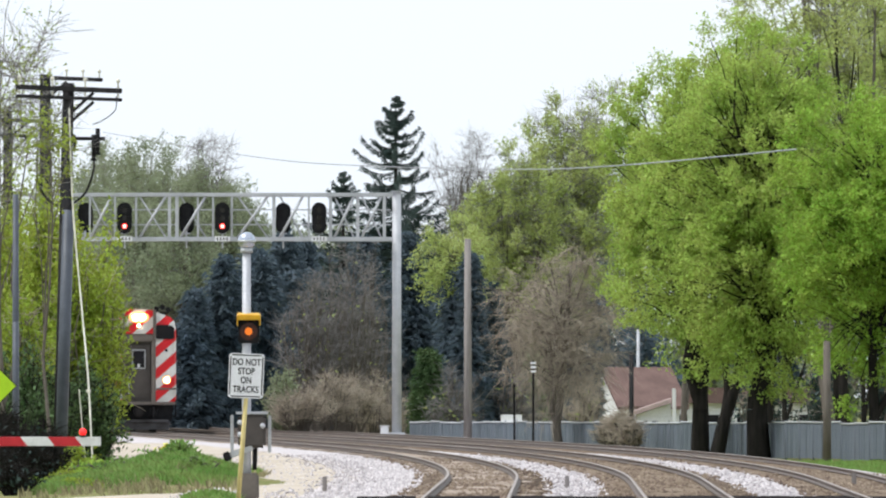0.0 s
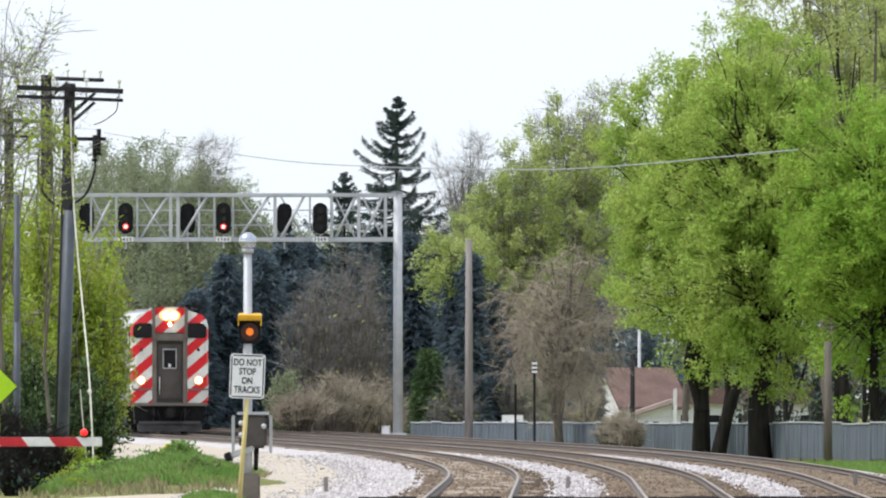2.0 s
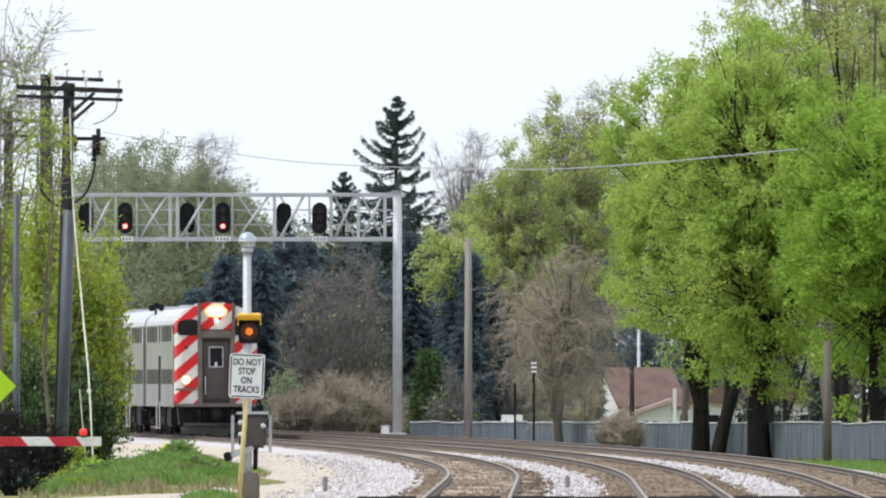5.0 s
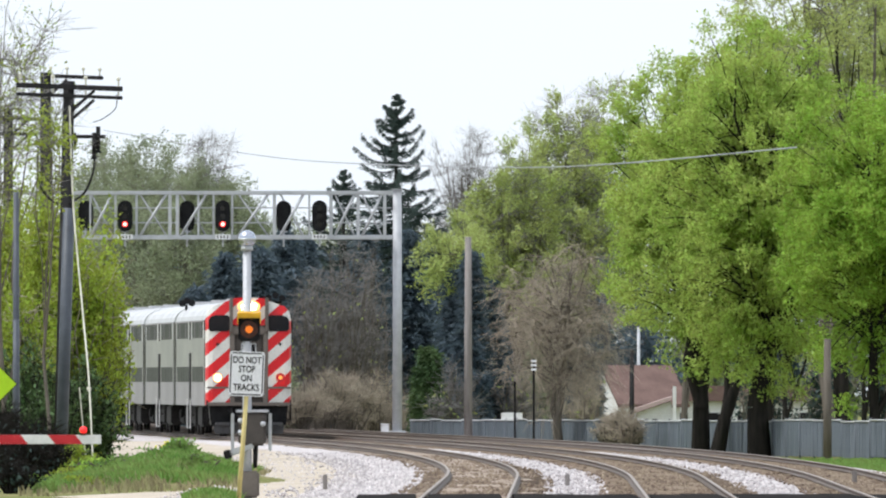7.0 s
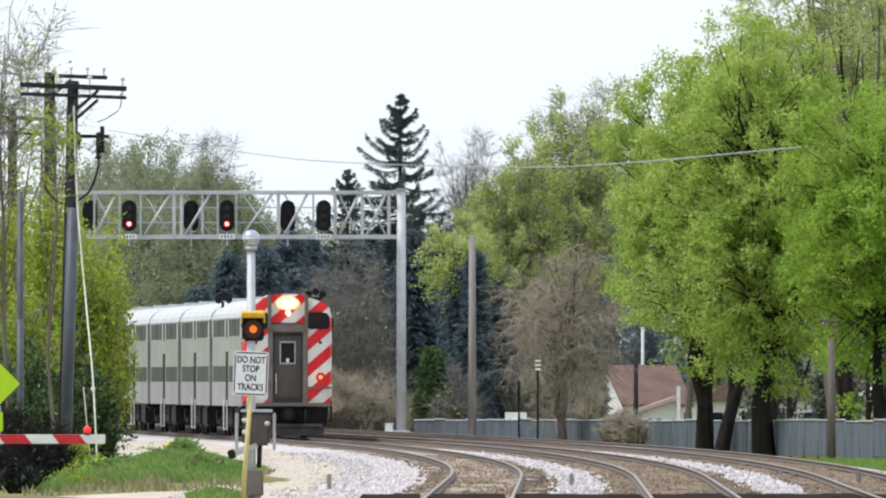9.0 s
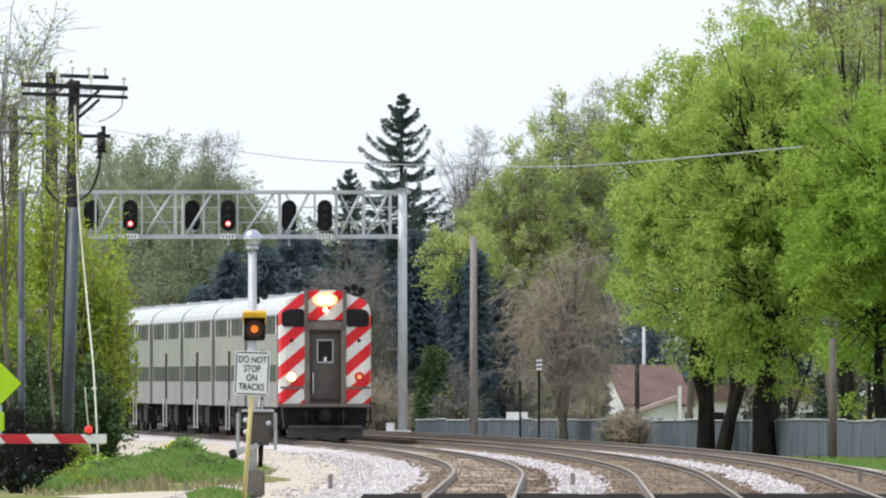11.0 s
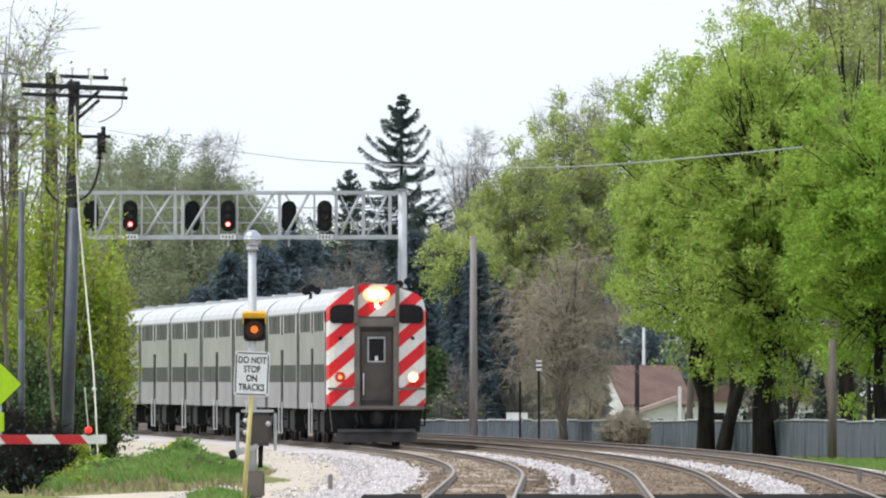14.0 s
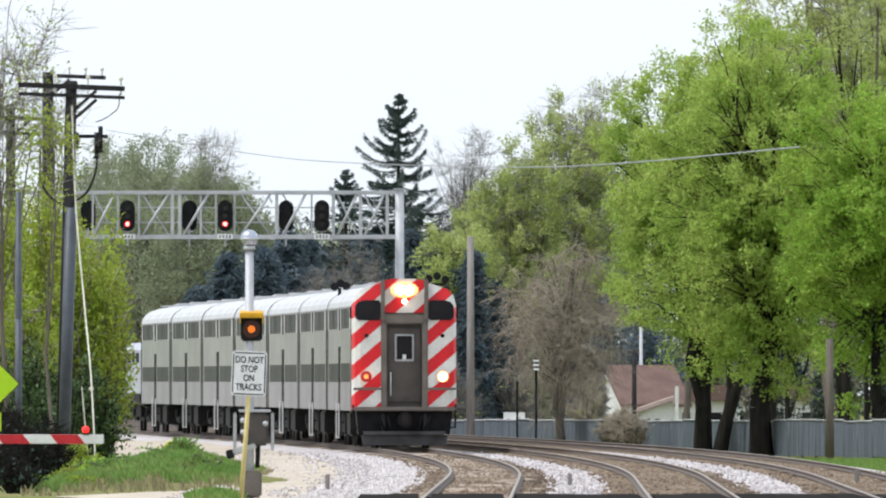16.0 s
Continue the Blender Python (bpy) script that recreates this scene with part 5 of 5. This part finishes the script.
for i, (x, h) in enumerate(((5.75, 1.0), (6.15, 1.25), (6.5, 1.1))):
    shrub(x, 672 - i, .42, h, 0, .1, "olive", 170 + i, "dry brown weeds by the fence", "brush", 30, twig=7)
# garden bushes under the maples, whose shade is put into the leaf colour
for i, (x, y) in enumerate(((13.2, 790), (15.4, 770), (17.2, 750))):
    shrub(x, y, 1.3, 4.6, 1800, .12, "needle", 180 + i, "garden bushes coloured dark for the shade", "thicket", 18, twig=3)
# yellow-green bushes by the poles; undergrowth behind them, coloured dark for shade
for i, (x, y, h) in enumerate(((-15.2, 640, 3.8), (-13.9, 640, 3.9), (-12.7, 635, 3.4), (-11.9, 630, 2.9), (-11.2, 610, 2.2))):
    shrub(x, y, 1.0, h, 3000, .10, "needle", 220 + i, "undergrowth coloured dark for the shade beneath the bushes", "undergrowth", 16, bark="bark", twig=3, twig_mat="bark")
for i, (x, y, h, rx, n) in enumerate(((-13.4, 600, 8.0, 1.6, 16000), (-12.0, 590, 7.2, 1.5, 14000), (-12.4, 540, 7.7, 1.4, 24000), (-11.1, 536, 7.6, 1.3, 26000), (-10.05, 530, 6.7, 1.0, 20000),
                                      (-9.65, 540, 6.3, .85, 12000), (-11.4, 515, 4.6, 1.0, 7000))):
    shrub(x, y, rx, h, n, .07, "shrub", 190 + i, "tall yellow-green bush in new leaf beside the poles", "shrub", 24, twig=2)
# dark leaves in front stand for the bushes' shaded lower part
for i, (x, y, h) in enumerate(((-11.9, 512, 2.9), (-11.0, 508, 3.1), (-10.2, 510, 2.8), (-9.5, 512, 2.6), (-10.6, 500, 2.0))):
    shrub(x, y, .75, h, 4200, .07, "thuja", 240 + i, "green undergrowth coloured dark for the shade under the tall bushes", "undergrowth", 18, bark="bark", twig=2, twig_mat="bark")
broadleaf(-11.6, 500, 13.6, 2.2, 5.0, 1900, .05, "shrub", "greybark", 201, "sparse budding tree with thin branches beside the poles", "tree", .07, 52, .7, twig=8, bare="greytwig", forks=2, twig_r=.010)
broadleaf(-9.6, 468, 9.2, .85, 6.4, 650, .06, "shrub", "greybark", 202, "thin sapling twigs with buds around the pole", "sapling", .05, 22, .5, twig=3, bare="greytwig", twig_r=.008)
# near-black twigs and leaves fill in for shade over the ground here
for i, (x, y, h) in enumerate(((-9.6, 455, 1.5), (-9.2, 448, 1.1), (-10.6, 470, 1.7), (-9.8, 432, 1.4), (-9.4, 416, .9), (-9.9, 405, 1.2), (-9.0, 402, .7), (-10.2, 440, 1.6), (-10.0, 420, 1.0), (-9.5, 435, 1.3))):
    shrub(x, y, .5, h, 260, .06, "needle", 210 + i, "leggy weeds coloured dark for the shade at the foot of the poles", "shrub", 30, twig=5, bark="bark", twig_mat="bark")


def build_grass(name, n, xs, ys, h, leaf, seed, label, cond):
    """Blades of grass as thin leaning triangles drawn as narrow quads."""
    rng = np.random.default_rng(seed)
    x, y = rng.uniform(*xs, n), rng.uniform(*ys, n)
    keep = cond(x, y)
    x, y = x[keep], y[keep]
    k = len(x)
    z = ground_z(x, y)
    hh = h * rng.uniform(.4, 1.2, k)
    w = .012 + .012 * rng.random(k)
    lx, ly = rng.normal(size=k) * .35 * hh, rng.normal(size=k) * .35 * hh
    v = np.stack([np.stack([x - w, y, z - .02], 1), np.stack([x + w, y, z - .02], 1), np.stack([x + lx * .5 + w * .7, y + ly * .5, z + hh * .65], 1),
                  np.stack([x + lx, y + ly, z + hh], 1)], 1).reshape(-1, 3)
    tagged(part(name, mesh_np(name, v, np.arange(4 * k).reshape(-1, 4)), leaf), label, "grass", kind="stuff")


off = lambda x, y: x - np.interp(y, _D, _X)
patch = lambda x, y: np.sin(x * 2.1 + .22 * y) + np.sin(x * 4.7 - .31 * y + 1) + .9 * np.sin(.9 * y + x)
build_grass("grass_mound", 44000, (-8.6, -4.2), (402, 470), .24, "blade", 301, "fresh green grass and weeds on a low mound", lambda x, y: (off(x, y) < -5.2) & (patch(x, y) > -.9))
build_grass("dry_grass", 7000, (-8.7, -4.2), (392, 470), .20, "straw", 304, "dry straw-coloured grass through the green", lambda x, y: (off(x, y) < -4.9) & (patch(x, y) < .5))
build_grass("verge_grass", 7000, (-5.6, -2.8), (346, 364), .15, "blade", 302, "green grass tufts at the edge of the road", lambda x, y: ground_z(x, y) > .05)
build_grass("lawn", 16000, (10, 17), (480, 615), .14, "blade", 303, "green lawn strip beside the tracks", lambda x, y: off(x, y) > 11.2)
shrub(-7.9, 440, .7, .55, 1500, .06, "lime_leaf", 311, "leafy green weed clump on the mound", "weed_clump", 18)
shrub(-5.9, 428, .55, .5, 1300, .06, "blade", 312, "leafy green weed clump on the mound", "weed_clump", 18)
shrub(-8.7, 452, .5, 1.0, 900, .06, "shrub", 313, "yellow-green weed by the pole's foot", "weed_clump", 14)
for i, (x, y, r, h) in enumerate(((-7.2, 420, .6, .42), (-6.6, 445, .7, .5), (-8.4, 430, .5, .4), (-5.4, 415, .5, .34), (-9.0, 415, .6, .35), (-7.7, 405, .5, .3))):
    shrub(x, y, r, h, 900, .05, ("blade", "lime_leaf", "shrub")[i % 3], 320 + i, "low weeds on the grassy mound", "weed_clump", 16)
shrub(-6.2, 436, .22, .62, 260, .05, "flower", 314, "small patch of yellow flowers in the grass", "flower_patch", 10)


# ---- birds ----
def bird(label, span):
    """A small bird facing +y: tapered body, fanned tail, beak and two wings."""
    th = thing("bird", 0, 0, 0, label, "bird", "small birds")
    k = span / .40
    bm = B()
    ball(bm, 0, 0, 0, .06 * k, .8, 1.7, .8)
    ball(bm, 0, .115 * k, .028 * k, .034 * k)
    part("body", bm, "plumage", th)
    bm = B()
    ball(bm, 0, .01 * k, -.016 * k, .05 * k, .8, 1.5, .75)
    part("belly", bm, "white", th, "white belly")
    bm = B()
    prism(bm, [(-.018 * k, -.004), (.018 * k, -.004), (.018 * k, .004), (-.018 * k, .004)], -.08 * k, -.19 * k)
    for v in bm.verts:
        if v.co.y < -.12 * k:
            v.co.x *= 2.2
    part("tail", bm, "plumage", th)
    bm = B()
    rod(bm, (0, .145 * k, .026 * k), (0, .18 * k, .022 * k), .009 * k, .002 * k, n=6)
    part("beak", bm, "black", th)
    wings = []
    for s in (-1, 1):
        bm = B()
        out = ((0, .045), (.10, .06), (.20, .0), (.17, -.03), (.08, -.06), (0, -.05))
        a = [bm.verts.new((s * x * k, y * k, .004)) for x, y in out]
        b = [bm.verts.new((s * x * k, y * k, -.004)) for x, y in out]
        bm.faces.new(a), bm.faces.new(b[::-1])
        for i in range(6):
            bm.faces.new((a[i], b[i], b[(i + 1) % 6], a[(i + 1) % 6]))
        bmesh.ops.recalc_face_normals(bm, faces=bm.faces[:])
        wings.append(part("wing", bm, "plumage", th, "", pose(s * .03 * k, 0, .02 * k)))
    return th, wings


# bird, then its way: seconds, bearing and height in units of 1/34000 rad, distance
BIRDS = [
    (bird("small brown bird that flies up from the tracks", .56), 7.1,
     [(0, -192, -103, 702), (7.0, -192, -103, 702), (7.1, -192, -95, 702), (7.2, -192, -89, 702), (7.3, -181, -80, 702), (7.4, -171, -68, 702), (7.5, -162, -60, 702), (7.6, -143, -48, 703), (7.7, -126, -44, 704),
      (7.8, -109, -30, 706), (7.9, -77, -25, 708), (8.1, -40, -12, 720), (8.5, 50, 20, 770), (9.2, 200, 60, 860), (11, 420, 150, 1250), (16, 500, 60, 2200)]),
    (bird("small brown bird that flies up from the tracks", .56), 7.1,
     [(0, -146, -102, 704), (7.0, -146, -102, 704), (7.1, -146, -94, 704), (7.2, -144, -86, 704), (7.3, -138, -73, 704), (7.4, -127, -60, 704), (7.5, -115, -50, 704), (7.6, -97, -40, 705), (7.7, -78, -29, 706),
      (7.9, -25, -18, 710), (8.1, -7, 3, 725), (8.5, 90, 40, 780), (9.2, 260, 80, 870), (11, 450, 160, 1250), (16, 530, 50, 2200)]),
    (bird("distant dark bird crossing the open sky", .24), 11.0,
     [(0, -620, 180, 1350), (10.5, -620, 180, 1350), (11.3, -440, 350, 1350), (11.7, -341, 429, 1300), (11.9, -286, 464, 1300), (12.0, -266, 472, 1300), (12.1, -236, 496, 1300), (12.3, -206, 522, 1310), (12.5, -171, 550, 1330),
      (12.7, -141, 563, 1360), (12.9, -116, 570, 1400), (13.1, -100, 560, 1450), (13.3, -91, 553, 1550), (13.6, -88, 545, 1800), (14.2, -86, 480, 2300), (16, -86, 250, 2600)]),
]


# ---- everything that moves ----
def car_pose(yc, half=9.0):
    """A car whose middle is at distance yc, its trucks on the first track."""
    a, b = track_x(yc - half), track_x(yc + half)
    return pose((a + b) / 2, yc, RAIL, 0, 0, -math.degrees(math.atan2(b - a, 2 * half)))


def nose(t):
    """Distance of the train's front; it gains a little speed on the way."""
    ahead = np.interp(t, [0, 2, 4, 6.5, 9, 11.5, 13, 14, 15, 16], [1.3, .5, -.4, -1.6, -1.7, -1.3, -.3, .9, 2.0, 3.3])
    return 569.0 + 13.4 * (16.0 - t) - float(ahead)


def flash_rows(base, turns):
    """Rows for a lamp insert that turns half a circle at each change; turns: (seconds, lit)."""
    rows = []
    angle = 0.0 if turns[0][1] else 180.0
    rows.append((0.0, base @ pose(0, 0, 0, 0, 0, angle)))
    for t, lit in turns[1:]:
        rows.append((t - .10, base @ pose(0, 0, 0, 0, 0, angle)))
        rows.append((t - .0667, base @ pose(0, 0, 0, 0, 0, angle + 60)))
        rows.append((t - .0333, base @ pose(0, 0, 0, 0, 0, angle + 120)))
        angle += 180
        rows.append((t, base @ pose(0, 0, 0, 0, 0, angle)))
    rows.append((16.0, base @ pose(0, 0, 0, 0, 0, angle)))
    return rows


def motions():
    times = [k * .5 for k in range(33)]
    for i, car in enumerate(CARS):
        walk(car, [(t, car_pose(nose(t) + 12.95 + 26.2 * i)) for t in times])
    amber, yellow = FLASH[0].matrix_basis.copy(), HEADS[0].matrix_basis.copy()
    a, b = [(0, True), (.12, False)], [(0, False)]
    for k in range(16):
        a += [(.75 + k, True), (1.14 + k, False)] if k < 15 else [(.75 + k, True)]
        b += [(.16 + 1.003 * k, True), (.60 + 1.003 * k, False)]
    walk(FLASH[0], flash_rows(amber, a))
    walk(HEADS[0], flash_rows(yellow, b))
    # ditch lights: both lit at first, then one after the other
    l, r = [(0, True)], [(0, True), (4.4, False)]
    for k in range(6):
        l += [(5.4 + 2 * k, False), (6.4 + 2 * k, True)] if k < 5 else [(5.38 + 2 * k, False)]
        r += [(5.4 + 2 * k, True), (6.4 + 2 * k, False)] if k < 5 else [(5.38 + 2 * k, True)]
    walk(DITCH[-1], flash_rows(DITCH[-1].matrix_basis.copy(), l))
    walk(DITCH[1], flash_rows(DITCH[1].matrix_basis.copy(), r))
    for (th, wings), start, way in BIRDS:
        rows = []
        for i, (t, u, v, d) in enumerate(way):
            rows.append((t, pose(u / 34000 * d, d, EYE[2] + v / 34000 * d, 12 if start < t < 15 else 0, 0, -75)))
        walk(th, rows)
        for w in wings:
            base, s = w.matrix_basis.copy(), 1 if w.matrix_basis.translation.x > 0 else -1
            beat = [(0.0, base @ pose(0, 0, 0, 0, s * 65, 0)), (start - .1, base @ pose(0, 0, 0, 0, s * 65, 0)), (start, base @ pose(0, 0, 0, 0, s * 30, 0))]
            k = 1
            while start + k * .1 < start + 3.0:
                beat.append((start + k * .1, base @ pose(0, 0, 0, 0, s * (-38 if k % 2 else 32), 0)))
                k += 1
            walk(w, beat + [(16.0, base)])
    walk(LOCO, [(t, car_pose(nose(t) + 7 * 26.2 + 9.2, 5.6)) for t in times])


motions()
